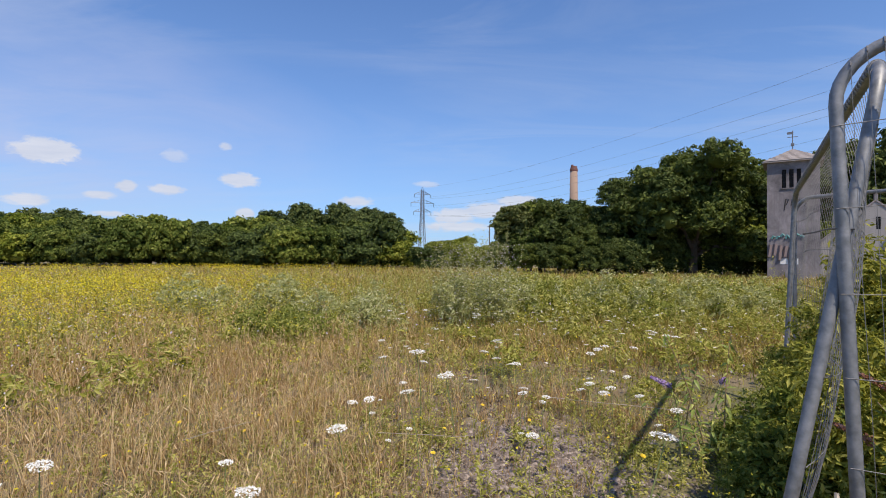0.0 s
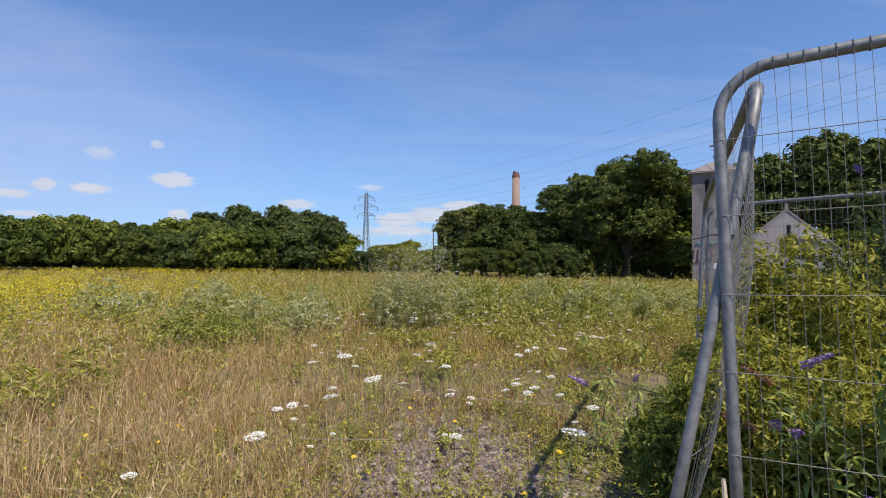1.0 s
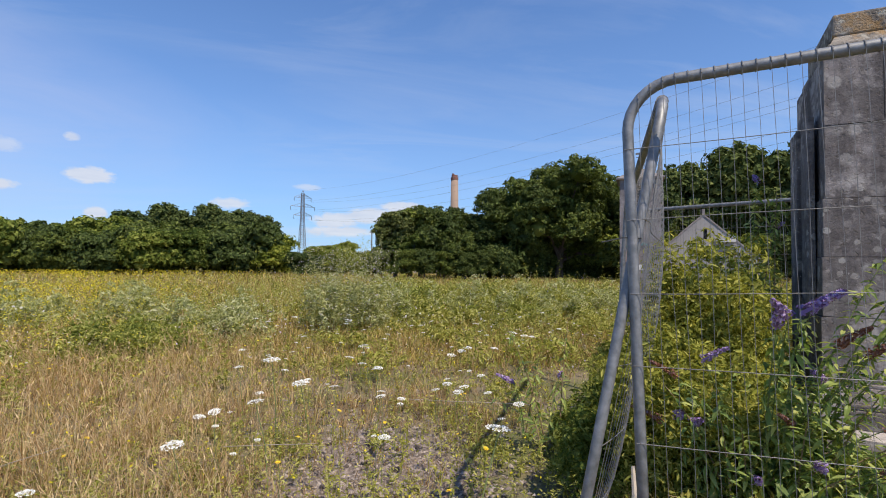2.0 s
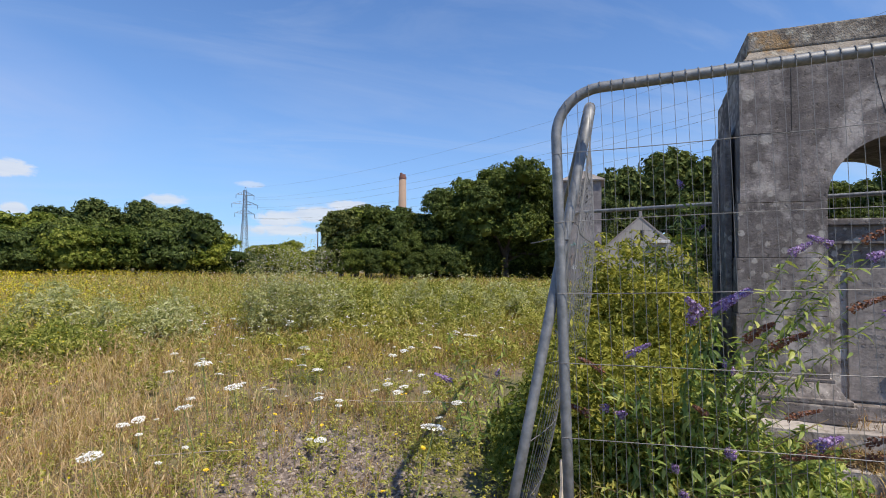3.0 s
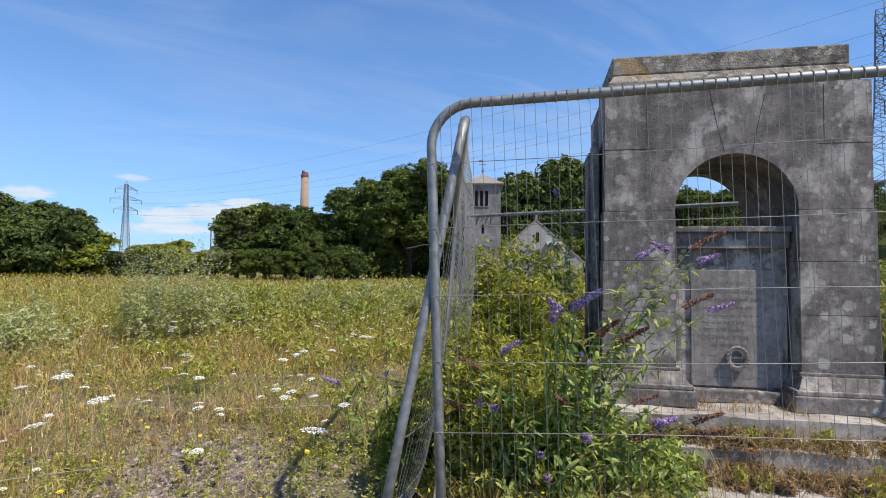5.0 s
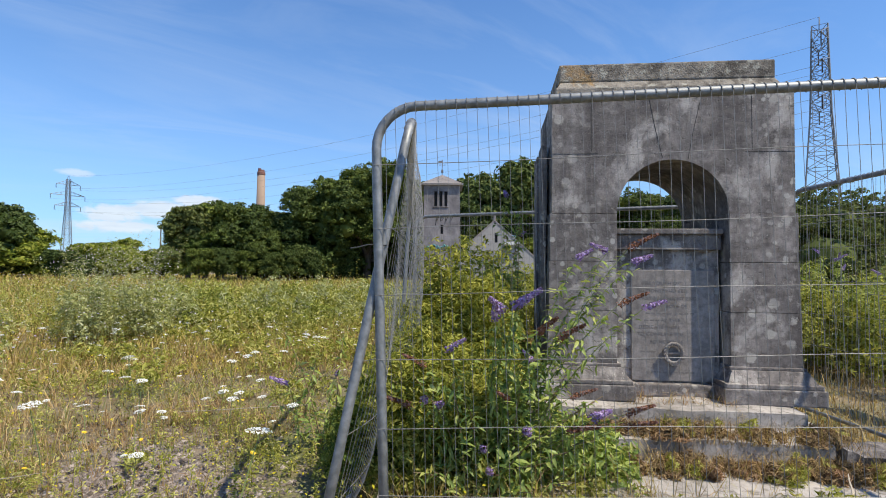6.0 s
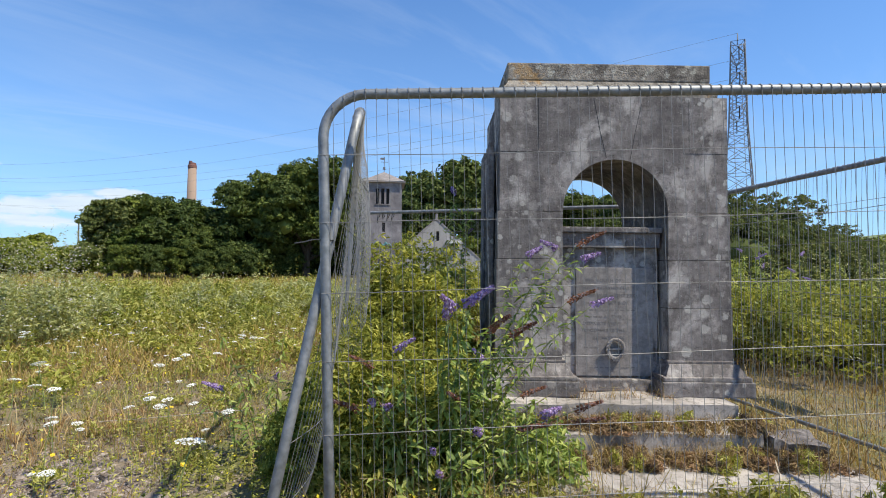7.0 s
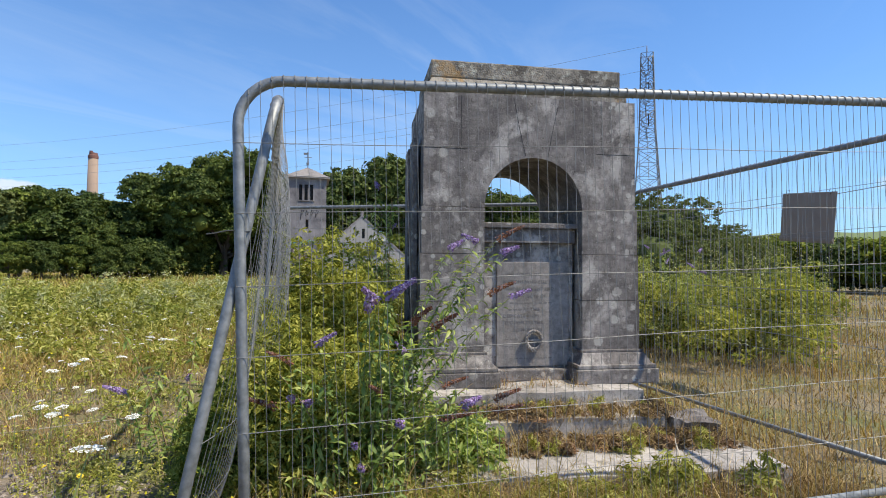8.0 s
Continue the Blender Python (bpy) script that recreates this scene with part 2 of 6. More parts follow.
def m_ground(n):
    v = where(n)
    soil = n.mix(n.noise(v, 2.2, 6, 0.7), (0.16, 0.125, 0.08, 1), (0.27, 0.22, 0.14, 1))
    soil = n.mix(n.ramp(n.noise(v, 0.9, 5, 0.6), (0.45, 0.0), (0.62, 0.8)), soil, (0.12, 0.135, 0.045, 1))
    grit = n.add("ShaderNodeTexVoronoi")
    grit.inputs["Scale"].default_value = 42
    n.link(v, grit.inputs["Vector"])
    stone = n.mix(grit.outputs["Color"], (0.13, 0.105, 0.09, 1), (0.32, 0.265, 0.235, 1))
    s = n.add("ShaderNodeSeparateXYZ")
    n.link(v, s.inputs[0])
    dx = n.math("MULTIPLY", n.math("SUBTRACT", s.outputs[0], 0.55), 1.5)
    dy = n.math("MULTIPLY", n.math("SUBTRACT", s.outputs[1], 3.0), 0.62)
    r = n.math("ADD", n.math("ADD", n.math("MULTIPLY", dx, dx), n.math("MULTIPLY", dy, dy)), n.math("MULTIPLY_ADD", n.noise(v, 2.6, 4), 1.6, -0.8))
    c = n.mix(n.ramp(r, (0.45, 1.0), (1.0, 0.0)), soil, stone)
    return principled(n, c, 0.95, bump=n.math("ADD", grit.outputs["Distance"], n.noise(v, 25, 4)), depth=0.02, strength=0.7, spec=0.2)


def plain(name, a, b, scale=4.0, rough=0.7, metal=0.0):
    def build(n):
        v = obj(n)
        f = n.noise(v, scale, 5, 0.6)
        return principled(n, n.mix(f, (*a, 1), (*b, 1)), rough, metal, bump=f, depth=0.004, strength=0.3)

    return material(name, build)


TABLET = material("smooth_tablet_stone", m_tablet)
CONCRETE, PARAPET, SLAB = material("weathered_concrete", m_concrete), material("lichened_stone", m_parapet), material("pale_slab", m_slab)
GALV, WIRE = material("galvanised_tube", m_galv), material("fence_wire", m_wire)
WALL, ROOF, GROUND = material("stained_wall_render", m_render_wall), material("roof_tile", m_roof), material("meadow_soil", m_ground)
BLACK = plain("black_plastic", (0.015, 0.015, 0.016), (0.03, 0.03, 0.03), 20, 0.5)
DARK = plain("dark_opening", (0.02, 0.02, 0.022), (0.035, 0.033, 0.033), 6, 0.8)
STEEL = plain("pylon_steel", (0.14, 0.145, 0.16), (0.22, 0.225, 0.24), 0.4, 0.6, 0.3)
BRICK = plain("chimney_brick", (0.24, 0.175, 0.135), (0.34, 0.25, 0.195), 0.15, 0.9)
BRICK_TOP = plain("dark_red_brick", (0.14, 0.07, 0.06), (0.20, 0.09, 0.075), 0.3, 0.9)
TEAL = plain("teal_spray_paint", (0.06, 0.21, 0.22), (0.12, 0.27, 0.27), 3, 0.7)
RED = plain("red_spray_paint", (0.19, 0.145, 0.14), (0.26, 0.20, 0.19), 3, 0.7)
PALEWALL = plain("pale_wall_render", (0.27, 0.26, 0.26), (0.42, 0.405, 0.40), 1.2, 0.9)
WHITE = plain("white_paint", (0.62, 0.62, 0.62), (0.78, 0.78, 0.77), 2, 0.7)
SHEET = plain("pale_roof_sheet", (0.5, 0.5, 0.5), (0.68, 0.67, 0.66), 2, 0.6)
BOARD = plain("sign_back", (0.22, 0.17, 0.14), (0.32, 0.26, 0.22), 5, 0.7)
BARK = plain("bark", (0.07, 0.055, 0.045), (0.14, 0.115, 0.09), 7, 0.95)
STALK = plain("dead_stalk", (0.20, 0.14, 0.07), (0.33, 0.25, 0.14), 9, 0.9)
GREENSTEM = plain("green_stem", (0.13, 0.17, 0.05), (0.22, 0.26, 0.09), 20, 0.8)
PETAL = plain("white_petal", (0.72, 0.72, 0.66), (0.84, 0.84, 0.8), 60, 0.8)
YELLOW = plain("yellow_petal", (0.75, 0.50, 0.02), (0.80, 0.60, 0.04), 60, 0.7)
MAUVE = leafy("buddleia_floret", (0.20, 0.11, 0.32), (0.38, 0.27, 0.54), (0.60, 0.48, 0.72), through=0.2)
SPENT = leafy("spent_floret", (0.16, 0.07, 0.04), (0.27, 0.13, 0.08), (0.22, 0.15, 0.16), through=0.15)
OAK = leafy("broad_leaf", (0.036, 0.056, 0.014), (0.078, 0.112, 0.026), (0.16, 0.20, 0.055), through=0.28, gloss=0.18, rough=0.55, vary=0.3)
PINE = leafy("pine_needle", (0.042, 0.066, 0.024), (0.085, 0.115, 0.038), (0.155, 0.185, 0.066), through=0.15, vary=0.25)
SHRUB = leafy("shrub_leaf", (0.065, 0.095, 0.018), (0.15, 0.195, 0.038), (0.29, 0.32, 0.08), through=0.34, vary=0.4)
OLIVE = leafy("olive_leaf", (0.085, 0.11, 0.034), (0.145, 0.175, 0.06), (0.23, 0.25, 0.095), through=0.32)
BUDLEAF = leafy("buddleia_leaf", (0.11, 0.18, 0.045), (0.30, 0.40, 0.10), (0.60, 0.63, 0.20), through=0.48, gloss=0.4, rough=0.45)
FEATHER = leafy("feathery_leaf", (0.13, 0.155, 0.028), (0.33, 0.345, 0.065), (0.58, 0.55, 0.15), through=0.46)
DRYGRASS = leafy("dry_grass", (0.22, 0.12, 0.05), (0.47, 0.32, 0.15), (0.72, 0.55, 0.31), through=0.3)
MIDGRASS = leafy("half_green_grass", (0.18, 0.13, 0.035), (0.39, 0.29, 0.09), (0.62, 0.48, 0.2), through=0.3)
GREENGRASS = leafy("green_weed", (0.17, 0.19, 0.032), (0.37, 0.375, 0.08), (0.62, 0.59, 0.22), through=0.45)
PALELEAF = leafy("grey_green_leaf", (0.25, 0.28, 0.10), (0.43, 0.45, 0.19), (0.64, 0.63, 0.40), through=0.42)
WEEDDARK = leafy("mid_green_weed", (0.11, 0.14, 0.026), (0.26, 0.30, 0.065), (0.50, 0.51, 0.16), through=0.44)
MUSTARD = leafy("mustard_flower", (0.56, 0.49, 0.03), (0.78, 0.66, 0.05), through=0.35)
PALEFLOWER = leafy("pale_weed_flower", (0.55, 0.52, 0.56), (0.66, 0.64, 0.6), (0.42, 0.36, 0.55), through=0.3)

# ---- building helpers ----


def mesh_object(name, bm, mat, smooth=False):
    me = bpy.data.meshes.new(name)
    bmesh.ops.recalc_face_normals(bm, faces=bm.faces)
    bm.to_mesh(me)
    bm.free()
    me.materials.append(mat)
    if smooth:
        me.shade_smooth()
    return new(name, me)


def part(name, bm, mat, parent, label="", smooth=False):
    ob = mesh_object(name, bm, mat, smooth)
    ob.parent = parent
    return tagged(ob, label)


def thing(name, m, label, category, group="", kind=""):
    ob = new(name)
    ob.empty_display_size = 0.1
    ob.matrix_basis = m
    return tagged(ob, label, category, group, kind)


def box(bm, x0, x1, y0, y1, z0, z1, bevel=0.0, taper=0.0):
    t = taper
    v = [bm.verts.new(p) for p in ((x0, y0, z0), (x1, y0, z0), (x1, y1, z0), (x0, y1, z0), (x0 + t, y0 + t, z1), (x1 - t, y0 + t, z1), (x1 - t, y1 - t, z1), (x0 + t, y1 - t, z1))]
    f = [bm.faces.new([v[i] for i in q]) for q in ((3, 2, 1, 0), (4, 5, 6, 7), (0, 1, 5, 4), (1, 2, 6, 5), (2, 3, 7, 6), (3, 0, 4, 7))]
    if bevel:
        edges = list({e for face in f for e in face.edges})
        bmesh.ops.bevel(bm, geom=edges, offset=bevel, segments=2, affect="EDGES", profile=0.6)
    return bm


def tube(bm, points, radius, sides=8, caps=True):
    """A round bar swept along the points; radius is a number or one per point."""
    pts = [Vector(p) for p in points]
    radii = radius if hasattr(radius, "__len__") else [radius] * len(pts)
    side, rings = None, []
    for i, p in enumerate(pts):
        d = (pts[min(i + 1, len(pts) - 1)] - pts[max(i - 1, 0)]).normalized()
        if side is None:
            side = d.cross(Vector((0.13, 0.21, 0.97))).normalized() if abs(d.z) < 0.95 else d.cross(Vector((0, 1, 0))).normalized()
        side = (side - d * side.dot(d)).normalized()
        other = d.cross(side)
        rings.append([bm.verts.new(p + radii[i] * (math.cos(a) * side + math.sin(a) * other)) for a in (2 * math.pi * k / sides for k in range(sides))])
    for a, b in zip(rings, rings[1:]):
        for k in range(sides):
            bm.faces.new((a[k], a[(k + 1) % sides], b[(k + 1) % sides], b[k]))
    if caps:
        bm.faces.new(rings[0][::-1]), bm.faces.new(rings[-1])
    return bm


def prism(bm, outline, y0, y1):
    """A flat outline in x and z, given a depth from y0 to y1."""
    a = [bm.verts.new((x, y0, z)) for x, z in outline]
    b = [bm.verts.new((x, y1, z)) for x, z in outline]
    bm.faces.new(a), bm.faces.new(b[::-1])
    for i in range(len(a)):
        j = (i + 1) % len(a)
        bm.faces.new((a[j], a[i], b[i], b[j]))
    return bm


def raw(name, verts, faces, mat, parent=None, label="", category="", kind="", smooth=False):
    """One mesh straight from arrays."""
    me = bpy.data.meshes.new(name)
    me.from_pydata(np.asarray(verts).tolist(), [], faces)
    me.materials.append(mat)
    if smooth:
        me.shade_smooth()
    ob = new(name, me)
    ob.parent = parent
    return tagged(ob, label, category, "", kind)


def turn_to(x_axis, up=(0, 0, 1)):
    x = Vector(x_axis).normalized()
    z = Vector(up)
    z = (z - x * z.dot(x)).normalized()
    y = z.cross(x)
    return Matrix((x, y, z)).transposed().to_4x4()


rng = np.random.default_rng(7)

# ---- ground ----


def lie(x, y):
    """The height of the meadow."""
    x, y = np.asarray(x, float), np.asarray(y, float)
    r = np.hypot(x, y)
    return (0.05 * np.sin(x * 0.55 + 1.0) * np.cos(y * 0.4) + 0.025 * np.sin(x * 1.9 + y * 1.3)) * np.clip((r - 2) / 8, 0, 1) - 0.02


def build_ground():
    step = np.concatenate([-np.geomspace(30, 2500, 22)[::-1], np.linspace(-29, 29, 117), np.geomspace(30, 2500, 22)])
    gx, gy = np.meshgrid(step, step)
    v = np.stack([gx, gy, lie(gx, gy)], -1).reshape(-1, 3)
    n = len(step)
    f = [(j * n + i, j * n + i + 1, (j + 1) * n + i + 1, (j + 1) * n + i) for j in range(n - 1) for i in range(n - 1)]
    raw("ground", v, f, GROUND, None, "dry meadow soil with bare gravel among sparse grass", "ground", "structure", True)


build_ground()

# ---- memorial arch ----
ARCH_R = Vector((0.77, -0.638, 0)).normalized()
ARCH_M = Matrix.Translation((4.0, 2.0, 0)) @ turn_to(ARCH_R)


def arch_body(x0, x1, z0, z1, a0, a1, spring, y0, y1, bm):
    """A wall with a round-headed passage through it, from the ground of the opening up."""
    c, r = (a0 + a1) / 2, (a1 - a0) / 2
    arc = [(c - r * math.cos(math.pi * k / 24), spring + r * math.sin(math.pi * k / 24)) for k in range(25)]
    prism(bm, [(x0, z0), (a0, z0)] + arc[:13] + [(c, z1), (x0, z1)], y0, y1)
    prism(bm, [(a1, z0), (x1, z0), (x1, z1), (c, z1)] + arc[12:], y0, y1)
    return bm


def build_memorial():
    me = thing("memorial_arch", ARCH_M, "weathered grey concrete memorial arch on overgrown stone steps", "memorial")
    # each course of stone is a block with a thin joint round it
    bm = bmesh.new()
    arch_body(-0.905, 0.905, 1.78, 2.70, -0.405, 0.43, 1.78, 0.0, 1.0, bm)
    bmesh.ops.remove_doubles(bm, verts=bm.verts, dist=0.0005)
    part("arch_head", bm, CONCRETE, me)
    for x0, x1 in ((-0.935, -0.405), (0.43, 0.94)):
        for z0, z1 in ((0.61, 1.0215), (1.0245, 1.4015), (1.4045, 1.777)):
            bm = box(bmesh.new(), x0 + (z0 - 0.61) * 0.02 * (x0 < -0.5), x1 - (z0 - 0.61) * 0.02 * (x1 > 0.5), 0.0, 1.0, z0, z1, 0.003)
            part("stone_block", bm, CONCRETE, me)
    # pilaster strips on the flank
    for y0, y1 in ((0.16, 0.40), (0.58, 0.86)):
        part("flank_strip", box(bmesh.new(), -0.975, -0.93, y0, y1, 0.61, 2.36, 0.012), CONCRETE, me)
    # plinths with a sloping moulding
    for x0, x1 in ((-0.935, -0.40), (0.43, 0.94)):
        part("plinth", box(bmesh.new(), x0 - 0.10, x1 + 0.10, -0.13, 1.12, 0.36, 0.475, 0.008), CONCRETE, me)
        bm = bmesh.new()
        box(bm, x0 - 0.085, x1 + 0.085, -0.115, 1.1, 0.475, 0.51, 0.008)
        box(bm, x0 - 0.06, x1 + 0.06, -0.09, 1.08, 0.51, 0.595, 0.0, 0.045)
        box(bm, x0 - 0.018, x1 + 0.018, -0.022, 1.02, 0.594, 0.618, 0.006)
        part("base_moulding", bm, CONCRETE, me)
    # parapet
    part("cornice", box(bmesh.new(), -0.875, 0.85, 0.03, 0.97, 2.70, 2.79, 0.012), PARAPET, me, "lichen-spotted stone cornice")
    part("parapet_course", box(bmesh.new(), -0.86, 0.835, 0.045, 0.955, 2.79, 2.845, 0.0, 0.03), PARAPET, me)
    part("parapet", box(bmesh.new(), -0.84, 0.81, 0.07, 0.93, 2.845, 2.99, 0.012), PARAPET, me, "dark parapet block with orange lichen")
    # inscribed tablet that closes the lower part of the opening
    bm = bmesh.new()
    box(bm, -0.404, 0.400, 0.13, 0.42, 0.36, 1.50, 0.004)
    part("tablet_wall", bm, CONCRETE, me)
    bm = bmesh.new()
    box(bm, -0.404, 0.410, 0.055, 0.46, 1.62, 1.665, 0.008)
    box(bm, -0.404, 0.405, 0.085, 0.44, 1.50, 1.62, 0.006)
    part("ledge", bm, CONCRETE, me)
    bm = bmesh.new()
    box(bm, -0.27, 0.36, 0.112, 0.132, 0.47, 1.34, 0.005)
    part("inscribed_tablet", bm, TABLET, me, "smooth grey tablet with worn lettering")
    part("tablet_base", box(bmesh.new(), -0.36, 0.36, 0.05, 0.20, 0.36, 0.455, 0.01), CONCRETE, me)
    return me


memorial = build_memorial()


def build_steps():
    for name, x0, x1, y0, y1, z0, z1, lab in (
        ("upper_step", -1.12, 0.80, -0.30, 1.35, 0.23, 0.36, "worn pale stone step under the memorial arch"),
        ("middle_step", -1.3, 0.80, -0.58, 1.6, 0.10, 0.235, "weathered stone step overgrown with dry grass"),
        ("lower_slab", -1.45, 1.22, -1.22, 1.9, -0.06, 0.10, "pale chipped concrete slab in front of the steps"),
    ):
        bm = box(bmesh.new(), x0, x1, y0, y1, z0, z1)
        bmesh.ops.subdivide_edges(bm, edges=bm.edges, cuts=14, use_grid_fill=True)
        for v in bm.verts:
            q = noise.noise_vector(v.co * 3.1) * 0.018 + noise.noise_vector(v.co * 11) * 0.006
            v.co += q
        ob = mesh_object(name, bm, SLAB)
        ob.matrix_basis = ARCH_M
        tagged(ob, lab, "step")


build_steps()

# ---- fence panels ----
PANEL_L, PANEL_H, CORNER = 3.45, 2.0, 0.19


def fence_panel(spot, corners, label, bend=0.0, seed=1, wires=True, mesh_gap=0.046):
    """A temporary fence panel between four corners: near bottom, far bottom, far top, near top. bend: how far its mesh sags out of the plane."""
    r = random.Random(seed)
    b0, b1, t1, t0 = [Vector(c) for c in corners]
    base = Vector(spot)
    out = (b1 - b0).cross(t0 - b0).normalized()

    def at(u, v, push=0.0):
        """u along and v up, in metres of the panel."""
        s, t = u / PANEL_L, v / PANEL_H
        return (b0.lerp(b1, s)).lerp(t0.lerp(t1, s), t) + out * push - base

    def sag(u, v):
        if not bend:
            return 0.0
        s, t = u / PANEL_L, v / PANEL_H
        return bend * math.sin(math.pi * min(max(s, 0), 1)) ** 0.7 * math.sin(math.pi * min(max(t, 0), 1)) ** 0.6 * (1 + 0.35 * math.sin(5 * u + 3 * v + seed))

    p = thing("fence_panel", Matrix.Translation(base), label, "fence panel", "temporary fence panels")
    arc = [(CORNER * (1 - math.cos(a)), PANEL_H - CORNER * (1 - math.sin(a))) for a in (math.pi / 2 * k / 8 for k in range(9))]
    top = [(0, -0.12), (0, 0.6), (0, 1.2)] + arc + [(1.2, PANEL_H), (2.2, PANEL_H)] + [(PANEL_L - u, v) for u, v in arc[::-1]] + [(PANEL_L, 1.2), (PANEL_L, 0.6), (PANEL_L, -0.12)]
    part("frame", tube(bmesh.new(), [at(u, v) for u, v in top], 0.0218, 14), GALV, p, smooth=True)
    part("bottom_rail", tube(bmesh.new(), [at(0.01, 0.0), at(PANEL_L - 0.01, 0.0)], 0.018, 12), GALV, p, smooth=True)
    if not wires:
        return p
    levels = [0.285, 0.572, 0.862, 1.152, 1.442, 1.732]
    for v in levels:
        pts = [at(u, v + 0.004 * math.sin(3 * u + v * 9), 0.021 + sag(u, v)) for u in np.linspace(-0.015, PANEL_L + 0.015, 26)]
        part("horizontal_wire", tube(bmesh.new(), pts, 0.0017, 5), WIRE, p)
    count = int(PANEL_L / mesh_gap)
    for k in range(1, count):
        u = k * PANEL_L / count
        edge = min(u, PANEL_L - u)
        head = PANEL_H - (CORNER - math.sqrt(max(CORNER**2 - (CORNER - edge) ** 2, 0)) if edge < CORNER else 0)
        w1, w2, w3 = r.uniform(-0.007, 0.007), r.uniform(-0.006, 0.006), r.uniform(0, 6)
        pts = []
        for v in np.linspace(0.0, head - 0.004, 15):
            bow = math.sin(math.pi * v / head)
            pts.append(at(u + bow * (w1 * math.sin(4 * v + w3) + w2), v, 0.021 + sag(u, v)))
        # the wire's end is wrapped round the top tube
        pts += [at(u, head + 0.0242 * math.sin(a), 0.0242 * math.cos(a)) for a in (math.pi * k2 / 6 for k2 in range(9))]
        part("vertical_wire", tube(bmesh.new(), pts, [0.0012] * 15 + [0.0024] * 9, 4, False), WIRE, p)
    return p


panel_a = fence_panel((1.39, 1.76, 0), ((1.40, 1.71, 0.085), (4.09, -0.33, 0.18), (4.09, -0.30, 2.203), (1.372, 1.80, 2.069)), "galvanised temporary fence panel with wire mesh, standing before the memorial", 0.0, 3)
panel_b = fence_panel((1.09, 1.76, 0), ((1.09, 1.76, 0.07), (3.12, 4.70, 0.0), (3.27, 4.75, 1.96), (1.575, 1.82, 2.09)), "leaning galvanised fence panel with sagging, torn wire mesh", 0.16, 11)
panel_c = fence_panel((3.95, 5.75, 0), ((3.95, 5.75, 0.03), (5.72, 2.78, 0.03), (5.72, 2.78, 2.03), (3.95, 5.75, 2.03)), "galvanised fence panel behind the memorial arch", 0.0, 5)
panel_d = fence_panel((4.24, -0.69, 0), ((4.24, -0.69, 0.13), (6.22, 2.13, 0.0), (6.30, 2.10, 2.15), (4.32, -0.72, 2.15)), "galvanised fence panel beside the memorial arch", 0.0, 6)


def build_wire_fence():
    f = thing("wire_fence", Matrix.Translation((6.0, -0.58, 0)), "thin strained fence wire on wooden posts beyond the memorial", "fence")
    far = Vector((3.9, 4.43, 0))
    for z in (2.06, 1.1, 0.6):
        pts = [far * t + Vector((0, 0, z - 0.05 * math.sin(math.pi * t))) for t in np.linspace(-0.12, 1, 16)]
        part("strand", tube(bmesh.new(), pts, 0.0035, 4), WIRE, f)
    for t in (-0.12, 1.0):
        part("post", tube(bmesh.new(), [far * t + Vector((0, 0, -0.3)), far * t + Vector((0, 0, 2.12))], (0.05, 0.045), 8), BARK, f)


build_wire_fence()


def build_tie():
    bm = bmesh.new()
    ring = [Vector((1.40 + 0.027 * math.cos(a), 1.79 + 0.027 * math.sin(a), 1.45 + 0.004 * math.sin(a))) for a in (2 * math.pi * k / 16 for k in range(17))]
    tube(bm, ring, 0.0035, 5)
    tube(bm, [(1.378, 1.775, 1.45), (1.33, 1.77, 1.448), (1.28, 1.775, 1.435), (1.25, 1.78, 1.43)], 0.0028, 5)
    tagged(mesh_object("cable_tie", bm, BLACK), "black plastic cable tie round the fence post", "cable tie")


build_tie()


def build_sign():
    a, b = Vector((6.645, 0.177, 2.06)), Vector((7.025, 0.677, 2.12))
    x = (b - a).normalized()
    s = thing("sign_board", Matrix.Translation(a) @ turn_to(x), "dull brown back of a board wired to the fence rail", "sign")
    bm = box(bmesh.new(), 0.0, 0.62, -0.004, 0.004, -0.52, -0.005, 0.002)
    part("board", bm, BOARD, s)
    part("batten", box(bmesh.new(), 0.0, 0.62, 0.005, 0.018, -0.50, -0.47, 0.002), BOARD, s)
    for u in (0.06, 0.56):
        part("wire_loop", tube(bmesh.new(), [(u, 0.006, -0.03), (u, 0.024, 0.0), (u, 0.02, 0.03), (u, -0.015, 0.03), (u, -0.01, -0.03)], 0.0025, 5), BLACK, s)


build_sign()

# ---- tower and gabled building ----
TOWER_R = Vector((0.83, -0.56, 0)).normalized()


